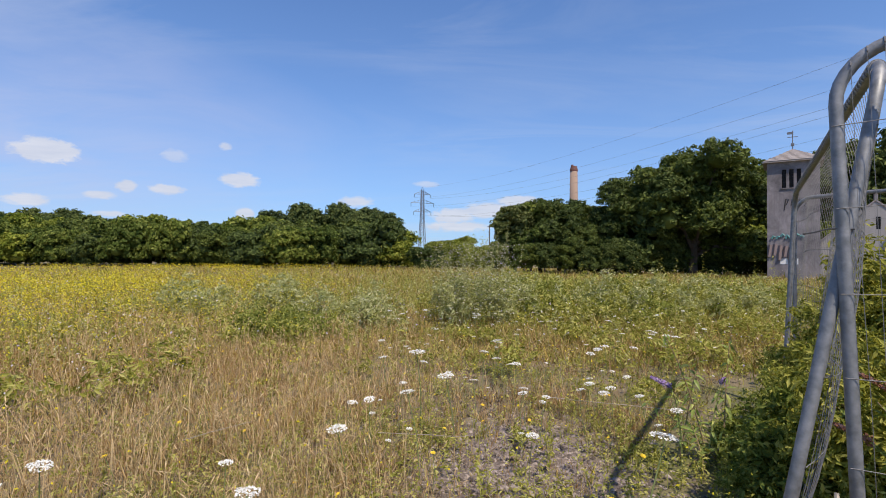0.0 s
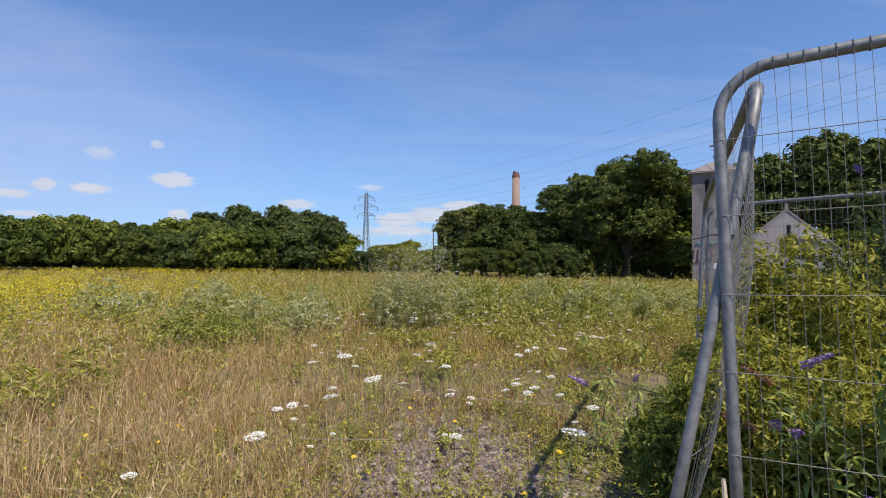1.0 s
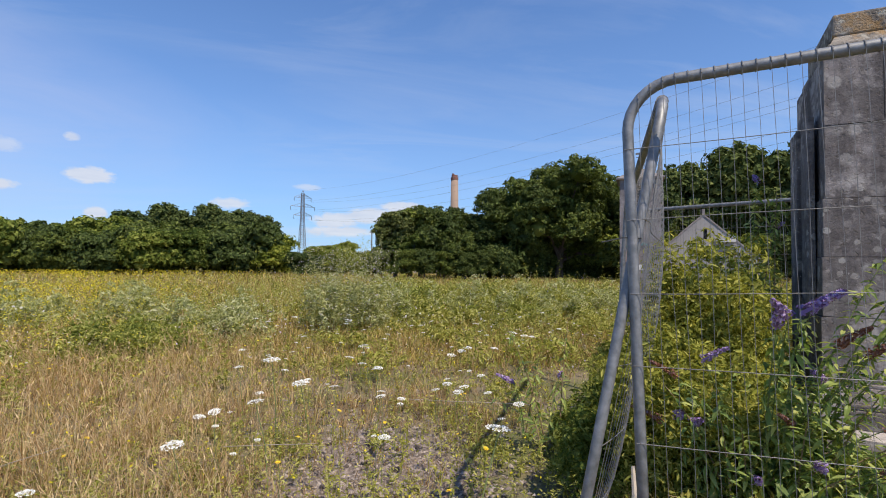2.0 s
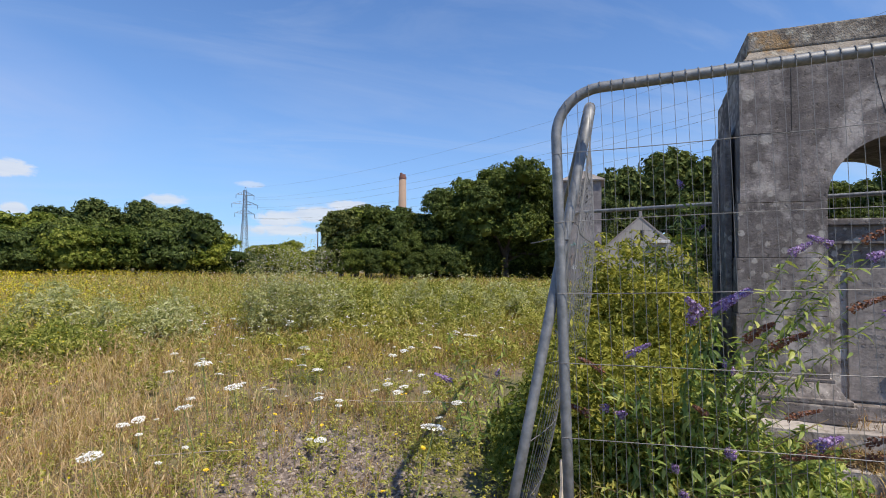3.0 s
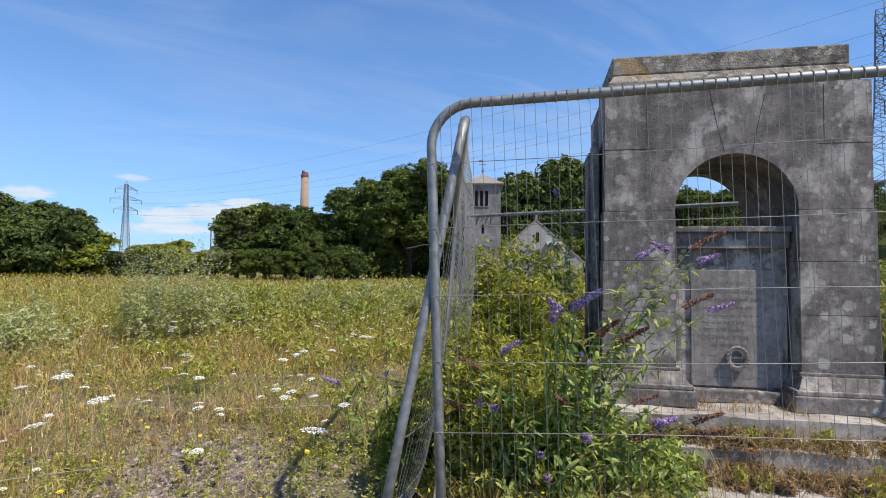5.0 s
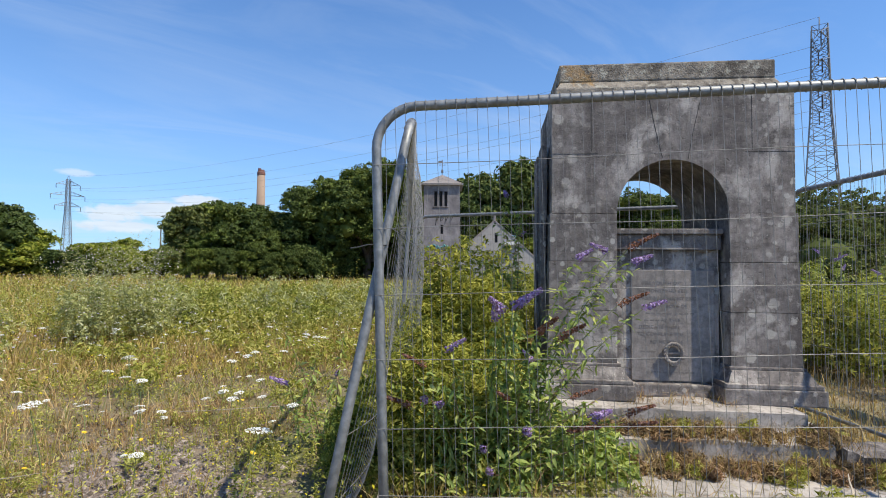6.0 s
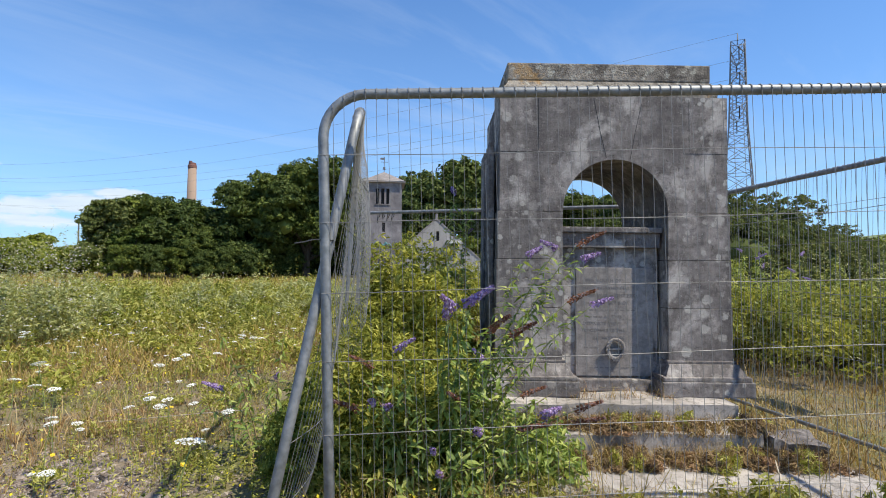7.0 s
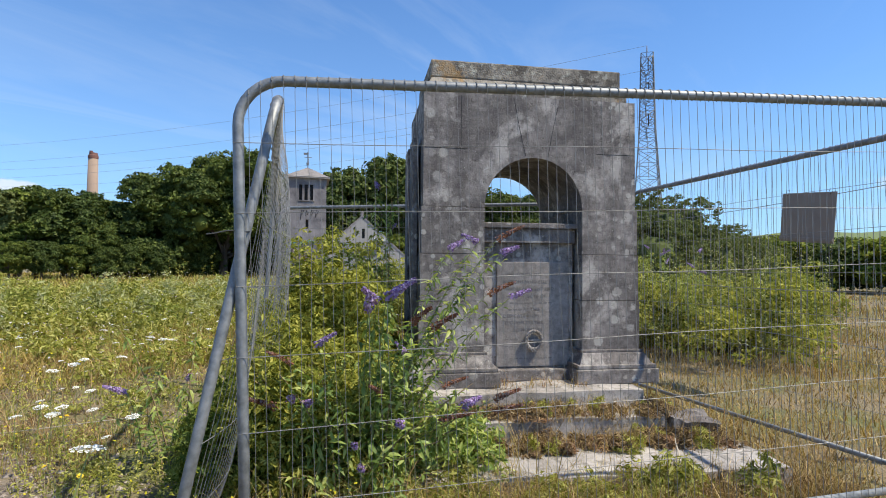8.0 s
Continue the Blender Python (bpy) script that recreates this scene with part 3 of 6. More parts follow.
def build_tower():
    m = Matrix.Translation((22.5, 35.5, 0)) @ turn_to(TOWER_R)
    t = thing("tower", m, "derelict square tower of grey stained render with a tiled pyramid roof", "tower")
    W = 2.98
    slots = [(0.86 + 0.42 * k, 0.86 + 0.42 * k + 0.25, 6.28, 7.55) for k in range(3)] + [(1.40, 1.62, 4.0, 4.75)]

    def wall(name, rot, holes):
        bm = bmesh.new()
        xs = sorted({0.0, W, *[h[0] for h in holes], *[h[1] for h in holes]})
        zs = sorted({-0.1, 8.1, *[h[2] for h in holes], *[h[3] for h in holes]})
        for xa, xb in zip(xs, xs[1:]):
            for za, zb in zip(zs, zs[1:]):
                if not any(xa >= h[0] - 1e-6 and xb <= h[1] + 1e-6 and za >= h[2] - 1e-6 and zb <= h[3] + 1e-6 for h in holes):
                    box(bm, xa, xb, 0, 0.3, za, zb)
        bmesh.ops.remove_doubles(bm, verts=bm.verts, dist=0.001)
        ob = part(name, bm, WALL, t)
        ob.matrix_basis = rot
        return ob

    front = wall("wall", Matrix.Identity(4), slots)
    wall("wall", Matrix.Translation((W, 0.304, 0)) @ pose(0, 0, 0, 0, 0, 90), [])
    wall("wall", Matrix.Translation((0, W + 0.3, 0)) @ pose(0, 0, 0, 0, 0, -90), [])
    wall("wall", Matrix.Translation((W, W + 0.3, 0)) @ pose(0, 0, 0, 0, 0, 180), [])
    for x0, x1, z0, z1 in slots:
        bm = bmesh.new()
        if z0 > 5:
            for k in range(7):
                zc = z0 + (k + 0.5) * (z1 - z0) / 7
                box(bm, x0, x1, 0.14, 0.17, zc - 0.06, zc + 0.03)
        # near-black sheet behind the hole, its colour standing in for the unlit inside
        box(bm, x0, x1, 0.2, 0.22, z0, z1)
        part("louvre" if z0 > 5 else "slit", bm, DARK, t, "dark narrow opening")
    part("sill", box(bmesh.new(), 0.78, 2.05, -0.06, 0.05, 6.2, 6.275, 0.01), WALL, t)
    bm = bmesh.new()
    e, c = 0.26, W / 2
    ring = [bm.verts.new(p) for p in ((-e, -e, 8.05), (W + e, -e, 8.05), (W + e, W + 0.3 + e, 8.05), (-e, W + 0.3 + e, 8.05))]
    ring2 = [bm.verts.new(v.co + Vector((0, 0, 0.10))) for v in ring]
    apex = bm.verts.new((c, c + 0.15, 9.2))
    bm.faces.new(ring[::-1])
    for i in range(4):
        j = (i + 1) % 4
        bm.faces.new((ring[i], ring[j], ring2[j], ring2[i])), bm.faces.new((ring2[i], ring2[j], apex))
    roof = part("roof", bm, ROOF, t, "weathered pink-grey tiled roof")
    # tile courses laid on the two slopes that are seen
    for k in range(9):
        f = k / 9.0
        for a, b in ((0, 1), (1, 2)):
            p0, p1 = (Vector((-e, -e, 8.15)), Vector((W + e, -e, 8.15))) if a == 0 else (Vector((W + e, -e, 8.15)), Vector((W + e, W + 0.3 + e, 8.15)))
            ap = Vector((c, c + 0.15, 9.2))
            q0, q1 = p0.lerp(ap, f), p1.lerp(ap, f)
            part("tile_course", tube(bmesh.new(), [q0 + Vector((0, 0, 0.01)), q1 + Vector((0, 0, 0.01))], 0.022, 4), ROOF, roof)
    v = bmesh.new()
    tube(v, [(c, c + 0.15, 9.1), (c, c + 0.15, 10.5)], 0.03, 6)
    tube(v, [(c - 0.3, c + 0.15, 10.05), (c + 0.3, c + 0.15, 10.05)], 0.025, 5)
    tube(v, [(c, c - 0.15, 10.05), (c, c + 0.45, 10.05)], 0.025, 5)
    box(v, c - 0.33, c + 0.05, c + 0.14, c + 0.16, 10.25, 10.42)
    box(v, c - 0.1, c + 0.1, c + 0.05, c + 0.25, 9.4, 9.62, 0.03)
    part("weathervane", v, STEEL, t, "small iron weathervane")
    # sprayed letters and fields, too worn to read
    r = random.Random(4)
    for k in range(7):
        x = 0.25 + k * 0.27
        part("graffiti", tube(bmesh.new(), [(x, -0.006, 2.85 + r.uniform(-0.1, 0.1)), (x + 0.10, -0.006, 3.05 + r.uniform(-0.1, 0.1)), (x + 0.2, -0.006, 2.9 + r.uniform(-0.1, 0.15))], 0.085, 5), TEAL, t, "teal sprayed graffiti")
    for k in range(5):
        x = 0.10 + k * 0.30
        part("graffiti", tube(bmesh.new(), [(x, -0.005, 1.5 + r.uniform(-0.2, 0.2)), (x + 0.05, -0.005, 1.9), (x + 0.1, -0.005, 2.3 + r.uniform(-0.2, 0.2))], 0.13, 5), RED, t, "faded red sprayed graffiti")
    for x in (0.75, 1.35):
        part("pasted_sheet", box(bmesh.new(), x, x + 0.42, -0.012, -0.004, 1.05, 1.45, 0.01), WHITE, t, "white pasted sheet")
    for k in range(4):
        x = 1.0 + k * 0.38
        part("graffiti", tube(bmesh.new(), [(x, -0.004, 4.9 + r.uniform(-0.2, 0.2)), (x + 0.08, -0.004, 5.5), (x + 0.25, -0.004, 5.3 + r.uniform(-0.2, 0.2)), (x + 0.1, -0.004, 5.1)], 0.03, 5), DARK, t, "black sprayed scrawl")


build_tower()


def build_gabled():
    m = Matrix.Translation((31.0, 36.6, 0)) @ turn_to(TOWER_R)
    g = thing("gabled_building", m, "derelict white-rendered gabled building with a lean-to roof", "building")
    half, eave, ridge, deep = 4.2, 1.9, 5.6, 9.0
    bm = bmesh.new()
    slot = (0.0, 0.28, 3.6, 4.5)
    prism(bm, [(-half, -0.1), (half, -0.1), (half, eave), (slot[1], ridge - (slot[1]) / half * (ridge - eave)), (slot[1], slot[2]), (slot[0], slot[2]), (slot[0], ridge), (-half, eave)], 0, 0.3)
    prism(bm, [(slot[0], slot[3]), (slot[1], slot[3]), (slot[1], ridge - slot[1] / half * (ridge - eave)), (slot[0], ridge)], 0, 0.3)
    part("gable_wall", bm, PALEWALL, g)
    # sheet in the slot, coloured near-black for the shade inside
    part("slit", box(bmesh.new(), 0.0, 0.28, 0.18, 0.2, 3.6, 4.5), DARK, g, "dark slit window")
    for s in (-1, 1):
        part("side_wall", box(bmesh.new(), s * half - 0.15, s * half + 0.15, 0.31, deep, -0.1, eave), WALL, g)
        bm = bmesh.new()
        prism(bm, [(0, ridge + 0.02), (0, ridge + 0.16), (s * (half + 0.3), eave - 0.22), (s * (half + 0.3), eave - 0.36)], -0.05, deep)
        part("roof_slope", bm, ROOF, g, "grey tiled roof slope")
    part("finial", box(bmesh.new(), -0.12, 0.12, -0.04, 0.25, ridge + 0.1, ridge + 0.55, 0.04), WALL, g)
    part("lean_to", box(bmesh.new(), -6.2, -half - 0.2, 0.5, 4, -0.1, 2.9), WALL, g)
    bm = bmesh.new()
    prism(bm, [(-6.5, 2.75), (-6.5, 2.85), (-half + 0.1, 3.9), (-half + 0.1, 3.8)], 0.2, 4.3)
    part("lean_to_roof", bm, SHEET, g, "pale corrugated sheet roof")
    part("canopy", box(bmesh.new(), 0.9, 2.3, -0.5, 0.02, 3.35, 3.6, 0.02), SHEET, g, "white ledge")


build_gabled()


def build_chimney():
    c = thing("chimney", Matrix.Translation((66.0, 259.0, 0)), "tall tan brick chimney stack with a dark red top", "chimney")
    part("shaft", tube(bmesh.new(), [(0, 0, -1), (0, 0, 22), (0, 0, 45.6)], (2.6, 2.25, 1.85), 24), BRICK, c, smooth=True)
    bm = bmesh.new()
    tube(bm, [(0, 0, 45.6), (0, 0, 45.8), (0, 0, 47.0), (0, 0, 47.3), (0, 0, 48.2)], (1.85, 2.0, 1.95, 1.65, 1.6), 24)
    part("cap", bm, BRICK_TOP, c, "dark red brick cap")
    part("flue", tube(bmesh.new(), [(-0.8, 0, 48), (-0.8, 0, 49.0)], 0.7, 10), BRICK_TOP, c)


build_chimney()

# ---- pylons and power lines ----


def pylon(spot, turn, height, bar, stout=1.0):
    """A lattice tower with three pairs of arms."""
    p = thing("pylon", pose(*spot, 0, 0, turn), "grey steel lattice electricity pylon with three pairs of arms", "pylon", "electricity pylons")
    H = height

    def half(z):
        s = z / H
        return H * stout * ((0.080 - (0.080 - 0.036) * s / 0.62) if s < 0.62 else (0.036 - 0.010 * (s - 0.62) / 0.38))

    legs = bmesh.new()
    for sx in (-1, 1):
        for sy in (-1, 1):
            tube(legs, [(sx * half(z), sy * half(z), z) for z in (-0.5, 0.31 * H, 0.62 * H, 0.96 * H)], bar * 1.3, 4)
    part("leg_frame", legs, STEEL, p)
    br = bmesh.new()
    levels = [0, 0.10, 0.19, 0.27, 0.34, 0.41, 0.47, 0.53, 0.58, 0.62, 0.66, 0.70, 0.74, 0.78, 0.82, 0.86, 0.90, 0.96]
    for a, b in zip(levels, levels[1:]):
        ha, hb, za, zb = half(a * H), half(b * H), a * H, b * H
        for s in (-1, 1):
            for flip in (-1, 1):
                tube(br, [(-flip * ha, s * ha, za), (flip * hb, s * hb, zb)], bar * 0.7, 3)
                tube(br, [(s * ha, -flip * ha, za), (s * hb, flip * hb, zb)], bar * 0.7, 3)
            tube(br, [(-hb, s * hb, zb), (hb, s * hb, zb)], bar * 0.7, 3)
            tube(br, [(s * hb, -hb, zb), (s * hb, hb, zb)], bar * 0.7, 3)
    tube(br, [(half(0.96 * H), 0, 0.96 * H), (0, 0, H)], bar, 3)
    tube(br, [(-half(0.96 * H), 0, 0.96 * H), (0, 0, H)], bar, 3)
    part("bracing", br, STEEL, p)
    ends = []
    for z, reach in ((0.66, 0.125), (0.78, 0.165), (0.90, 0.115)):
        for s in (-1, 1):
            bm = bmesh.new()
            tip = Vector((s * reach * H, 0, z * H))
            for sy in (-1, 1):
                tube(bm, [(s * half(z * H), sy * half(z * H), z * H), tip], bar * 0.9, 3)
                tube(bm, [(s * half(z * H), sy * half(z * H), (z + 0.045) * H), tip], bar * 0.9, 3)
                for k in (0.33, 0.66):
                    lo = Vector((s * half(z * H), sy * half(z * H), z * H)).lerp(tip, k)
                    hi = Vector((s * half(z * H), sy * half(z * H), (z + 0.045) * H)).lerp(tip, k)
                    tube(bm, [lo, hi], bar * 0.6, 3)
            arm = part("arm", bm, STEEL, p)
            bm = bmesh.new()
            tube(bm, [tip, tip - Vector((0, 0, 0.05 * H))], bar * 1.2, 5)
            part("insulator", bm, DARK, arm)
            ends.append(p.matrix_basis @ (tip - Vector((0, 0, 0.05 * H))))
    ends.append(p.matrix_basis @ Vector((0, 0, H)))
    return ends


LINE_TURN = math.degrees(math.atan2(37 - 350, 109 + 15)) + 90
ends_far = pylon((-14.5, 345, 0), LINE_TURN, 49, 0.12, 0.62)
ends_near = pylon((109.6, 38.1, 0), LINE_TURN, 48, 0.085, 0.92)


def cable(a, b, sag, r):
    pts = [a.lerp(b, t) - Vector((0, 0, sag * 4 * t * (1 - t))) for t in np.linspace(0, 1, 40)]
    tagged(mesh_object("power_line", tube(bmesh.new(), pts, r, 4), STEEL), "thin dark grey power line hung between pylons", "power line", "power lines")


for a, b in zip(ends_far, ends_near):
    cable(a, b, 8.0, 0.028)


def utility_pole(x, y, h):
    u = thing("utility_pole", Matrix.Translation((x, y, 0)), "dark twin wooden utility pole with a crossbar", "pole", "utility poles")
    for s in (-0.9, 0.9):
        part("post", tube(bmesh.new(), [(s, 0, -0.5), (s, 0, h)], (0.17, 0.13), 8), BARK, u)
    part("crossbar", box(bmesh.new(), -1.5, 1.5, -0.1, 0.1, h - 0.7, h - 0.45), BARK, u)


utility_pole(13.5, 140, 10.5)
utility_pole(88, -1, 7.5)

# ---- trees and shrubs ----


def leaf_cloud(lobes, count, size, seed, per=26, long=1.3, clump=3.2):
    """Many small leaves on round tufts that cover a set of lobes (x, y, z, rx, ry, rz): vertices and faces."""
    g = np.random.default_rng(seed)
    lob = np.array(lobes, float)
    area = (lob[:, 3] * lob[:, 4] + lob[:, 3] * lob[:, 5] + lob[:, 4] * lob[:, 5])
    tufts_n = count // per
    pick = g.choice(len(lob), tufts_n, p=area / area.sum())
    d = g.normal(size=(tufts_n, 3))
    d /= np.linalg.norm(d, axis=1, keepdims=True)
    d[:, 2] = np.where(d[:, 2] < -0.5, -d[:, 2], d[:, 2])
    # small bumps make the outline uneven
    bump = 0.5 * np.sin(d[:, 0] * 7 + pick) + 0.5 * np.sin(d[:, 1] * 8 + 2 * pick) + 0.5 * np.sin(d[:, 2] * 9 + 3 * pick)
    reach = g.uniform(0.72, 1.08, tufts_n) * (1 + 0.12 * bump)
    c = lob[pick, :3] + d * lob[pick, 3:] * reach[:, None]
    rad = size * clump * g.uniform(0.5, 1.5, tufts_n)
    own = np.repeat(np.arange(tufts_n), per)
    n = len(own)
    e = g.normal(size=(n, 3)) + d[own] * 0.8 + np.array([0, 0, 0.5])
    e /= np.linalg.norm(e, axis=1, keepdims=True)
    c = c[own] + e * (rad[own] * g.uniform(0.55, 1.15, n))[:, None] * np.array([1.15, 1.15, 0.75])
    nrm = e + g.normal(size=(n, 3)) * 0.4
    nrm /= np.linalg.norm(nrm, axis=1, keepdims=True)
    a = np.cross(nrm, g.normal(size=(n, 3)))
    a /= np.linalg.norm(a, axis=1, keepdims=True)
    b = np.cross(nrm, a)
    s = size * g.uniform(0.6, 1.5, n)[:, None]
    v = np.stack([c - a * s * long, c + b * s * 0.65 + nrm * s * 0.25, c + a * s * long, c - b * s * 0.65 + nrm * s * 0.25], 1).reshape(-1, 3)
    f = (np.arange(n)[:, None] * 4 + np.arange(4)).tolist()
    return v, f


def crown_core(lobes, shrink, seed):
    """A lumpy inner mass of foliage, hidden under the leaves, so that a crown is not see-through all over."""
    bm = bmesh.new()
    for i, (x, y, z, rx, ry, rz) in enumerate(lobes):
        made = bmesh.ops.create_icosphere(bm, subdivisions=2, radius=1.0)
        for v in made["verts"]:
            k = shrink * (1 + 0.22 * noise.noise(v.co * 2.3 + Vector((i * 3.1, seed, 0))))
            v.co = Vector((x + v.co.x * rx * k, y + v.co.y * ry * k, z + v.co.z * rz * k))
    me_v = [tuple(v.co) for v in bm.verts]
    bm.verts.index_update()
    me_f = [[v.index for v in f.verts] for f in bm.faces]
    bm.free()
    return np.array(me_v), me_f


def tree(name, label, height, spread, lobes_n, leaves, size, mat, seed, trunk=0.25, bare=0.25, conical=0.0, core=0.52, cat="tree", puff=(0.20, 0.36)):
    """A tree: tapered trunk, limbs to the lobes of the crown, and a crown of many leaves."""
    g = random.Random(seed)
    t = thing(name, Matrix.Identity(4), label, cat)
    lobes = []
    for i in range(lobes_n):
        a, k = 2.4 * i + g.uniform(-0.5, 0.5), math.sqrt((i + 0.5) / lobes_n)
        z = height * (bare + (1 - bare) * g.uniform(0.12, 0.80))
        s = spread * (1 - conical * (z / height - bare))
        up_room = height - z
        wide = spread * g.uniform(*puff)
        rz = min(wide * g.uniform(0.7, 1.0), up_room * g.uniform(0.75, 1.0), z * 0.9)
        lobes.append((math.cos(a) * k * s * 0.80, math.sin(a) * k * s * 0.80, z, wide, wide, max(rz, height * 0.1)))
    lobes.append((0, 0, height * (bare + 0.46 * (1 - bare)), spread * 0.6, spread * 0.6, height * (1 - bare) * 0.42))
    bm = bmesh.new()
    tube(bm, [(0, 0, -0.3), (0.05 * spread * g.uniform(-1, 1), 0, height * 0.3), (0, 0.03 * spread, height * 0.7)], (trunk, trunk * 0.75, trunk * 0.25), 9)
    trunk_ob = part("trunk", bm, BARK, t)
    for lx, ly, lz, *_ in lobes[:-1]:
        z0 = min(lz * 0.75, height * g.uniform(0.15, 0.4))
        part("limb", tube(bmesh.new(), [(0, 0, z0), (lx * 0.4, ly * 0.4, (z0 + lz) / 2 + 0.05 * height), (lx, ly, lz)], (trunk * 0.45, trunk * 0.3, trunk * 0.1), 5), BARK, trunk_ob)
    v1, f1 = leaf_cloud(lobes, leaves, size, seed)
    v2, f2 = crown_core(lobes, core, seed)
    v = np.concatenate([v1, v2])
    f = f1 + [[i + len(v1) for i in q] for q in f2]
    raw("crown", v, f, mat, t)
    return t


def put(model, x, y, turn=0.0, scale=1.0, tall=1.0):
    ob = copy_thing(model, Matrix.Identity(4))
    ob.matrix_basis = pose(x, y, 0, 0, 0, turn) @ Matrix.Diagonal((scale, scale, scale * tall, 1))
    return ob


def bearing(px, dist):
    """A spot at that distance along the first view: px as a share of its half width."""
    return px * 0.868 * dist, dist


TREE_R = random.Random(21)
broad = tree("broadleaf_tree", "large dark green broadleaf tree at the meadow's edge", 11.4, 5.6, 44, 78000, 0.115, OAK, 1, 0.4, 0.05, core=0.62, puff=(0.17, 0.32))
broad.matrix_basis = pose(21.3, 43.5, 0, 0, 0, 40)
put(broad, 25.5, 45.5, 130, 0.87)
put(broad, 17.6, 44.0, 250, 0.82)
put(broad, 30.5, 46.0, 200, 0.84)
slim = tree("broadleaf_tree", "dense green broadleaf tree in a row along the meadow", 6.6, 2.9, 26, 24000, 0.10, SHRUB, 2, 0.22, 0.12, core=0.58, puff=(0.16, 0.32))
slim.matrix_basis = pose(7.6, 46.0, 0, 0, 0, 10)
dark_slim = tree("broadleaf_tree", "dark green rounded tree in a row along the meadow", 7.0, 3.0, 26, 24000, 0.10, OAK, 3, 0.22, 0.14, core=0.58, puff=(0.16, 0.32))
dark_slim.matrix_basis = pose(10.2, 45.0, 0, 0, 0, 60)
olive_tree = tree("willow_tree", "grey-green willow with loose foliage", 6.6, 2.6, 24, 19000, 0.085, OLIVE, 4, 0.2, 0.12, core=0.42, puff=(0.14, 0.3))
olive_tree.matrix_basis = pose(6.3, 45.0, 0)
put(dark_slim, 8.6, 45.5, 200, 0.97)
put(olive_tree, 12.8, 47.0, 90, 1.05)
put(dark_slim, 14.2, 44.5, 20, 0.9)
put(slim, 7.5, 44.0, 20, 0.62)
put(dark_slim, 11.5, 43.0, 70, 0.65)
put(slim, 3.2, 75, 20, 0.72)
# low dark trees added to fill the shaded base of the row
for k in range(6):
    put(dark_slim, 6.6 + 1.7 * k, 42.0 - 0.12 * k + TREE_R.uniform(-0.5, 0.5), TREE_R.uniform(0, 360), TREE_R.uniform(0.32, 0.42))

pine = tree("pine_tree", "dark green pine with a broad clumped crown in a far wood", 10.5, 4.0, 46, 22000, 0.17, PINE, 5, 0.3, 0.25, conical=0.45, core=0.40, puff=(0.10, 0.21))
pine.matrix_basis = pose(-23.5, 86, 0)
shrub = tree("hedge_shrub", "bushy green shrub in the hedge along the meadow", 4.4, 3.3, 26, 21000, 0.125, SHRUB, 6, 0.12, 0.03, cat="shrub")
shrub.matrix_basis = pose(-17.0, 59, 0)
dark_shrub = tree("hedge_shrub", "dark bushy shrub in the hedge along the meadow", 4.2, 3.2, 26, 21000, 0.125, OAK, 7, 0.12, 0.03, cat="shrub")
dark_shrub.matrix_basis = pose(-27.0, 62, 0)
# dark undergrowth added to close the gaps below the broadleaf trees, where shade lies
for k in range(12):
    put(dark_shrub, 13.0 + 1.9 * k, 47.5 + TREE_R.uniform(-1.0, 1.0), TREE_R.uniform(0, 360), TREE_R.uniform(0.62, 0.8))
for k in range(8):
    put(dark_shrub, 15.5 + 1.9 * k, 44.4 + TREE_R.uniform(-0.6, 0.6), TREE_R.uniform(0, 360), TREE_R.uniform(0.45, 0.6))
# pines behind the hedge: share of the half width, height
for k, (u, tall) in enumerate(((-1.06, .78), (-.99, .76), (-.93, .84), (-.86, .82), (-.79, .78), (-.72, .72), (-.64, .62), (-.57, .68), (-.50, .60), (-.44, .66), (-.38, .80), (-.33, .92), (-.28, .90), (-.23, .92), (-.18, .88), (-.13, .84), (-.61, .78))):
    d = 86 + TREE_R.uniform(-5, 5) + 16 * (u < -0.6)
    put(pine, *bearing(u, d), TREE_R.uniform(0, 360), d / 86 * TREE_R.uniform(0.8, 1.02), tall * TREE_R.uniform(0.94, 1.16))
for k in range(34):
    u = -1.12 + k * 0.0385
    d = 66 + TREE_R.uniform(-4, 5) - 6 * (u > -0.45)
    put(shrub if TREE_R.random() < 0.75 else dark_shrub, *bearing(u + TREE_R.uniform(-.012, .012), d), TREE_R.uniform(0, 360), TREE_R.uniform(0.9, 1.25) * (0.66 if u > -0.09 else 1), TREE_R.uniform(0.9, 1.15))
for k in range(20):
    u = -1.1 + k * 0.062
    d = 76 + TREE_R.uniform(-3, 6)
    put(dark_shrub if TREE_R.random() < 0.6 else shrub, *bearing(u, d), TREE_R.uniform(0, 360), TREE_R.uniform(1.2, 1.6), TREE_R.uniform(0.9, 1.15) * (1 if u < -0.15 else 0.5))
# wood behind the tower and the memorial
for x, y, s, kind in ((33, 50, 1.55, 2), (38, 48, 1.05, 0), (43, 45, 1.2, 0), (47, 41, 1.15, 0), (51, 36, 1.0, 1), (55, 31, 0.9, 0), (56, 25, 0.8, 1), (36, 54, 1.2, 1), (58, 20, 0.62, 1), (48, 27, 0.66, 1)):
    put((pine, broad, slim)[kind], x, y, TREE_R.uniform(0, 360), s * (1.15 if kind == 0 else 0.95))
for x, y in ((27, 45), (31, 44), (35, 43), (39, 41), (42, 38), (45, 34), (48, 30), (51, 25), (52, 19), (34, 47)):
    put(shrub if x % 2 else dark_shrub, x, y, TREE_R.uniform(0, 360), TREE_R.uniform(0.9, 1.2))
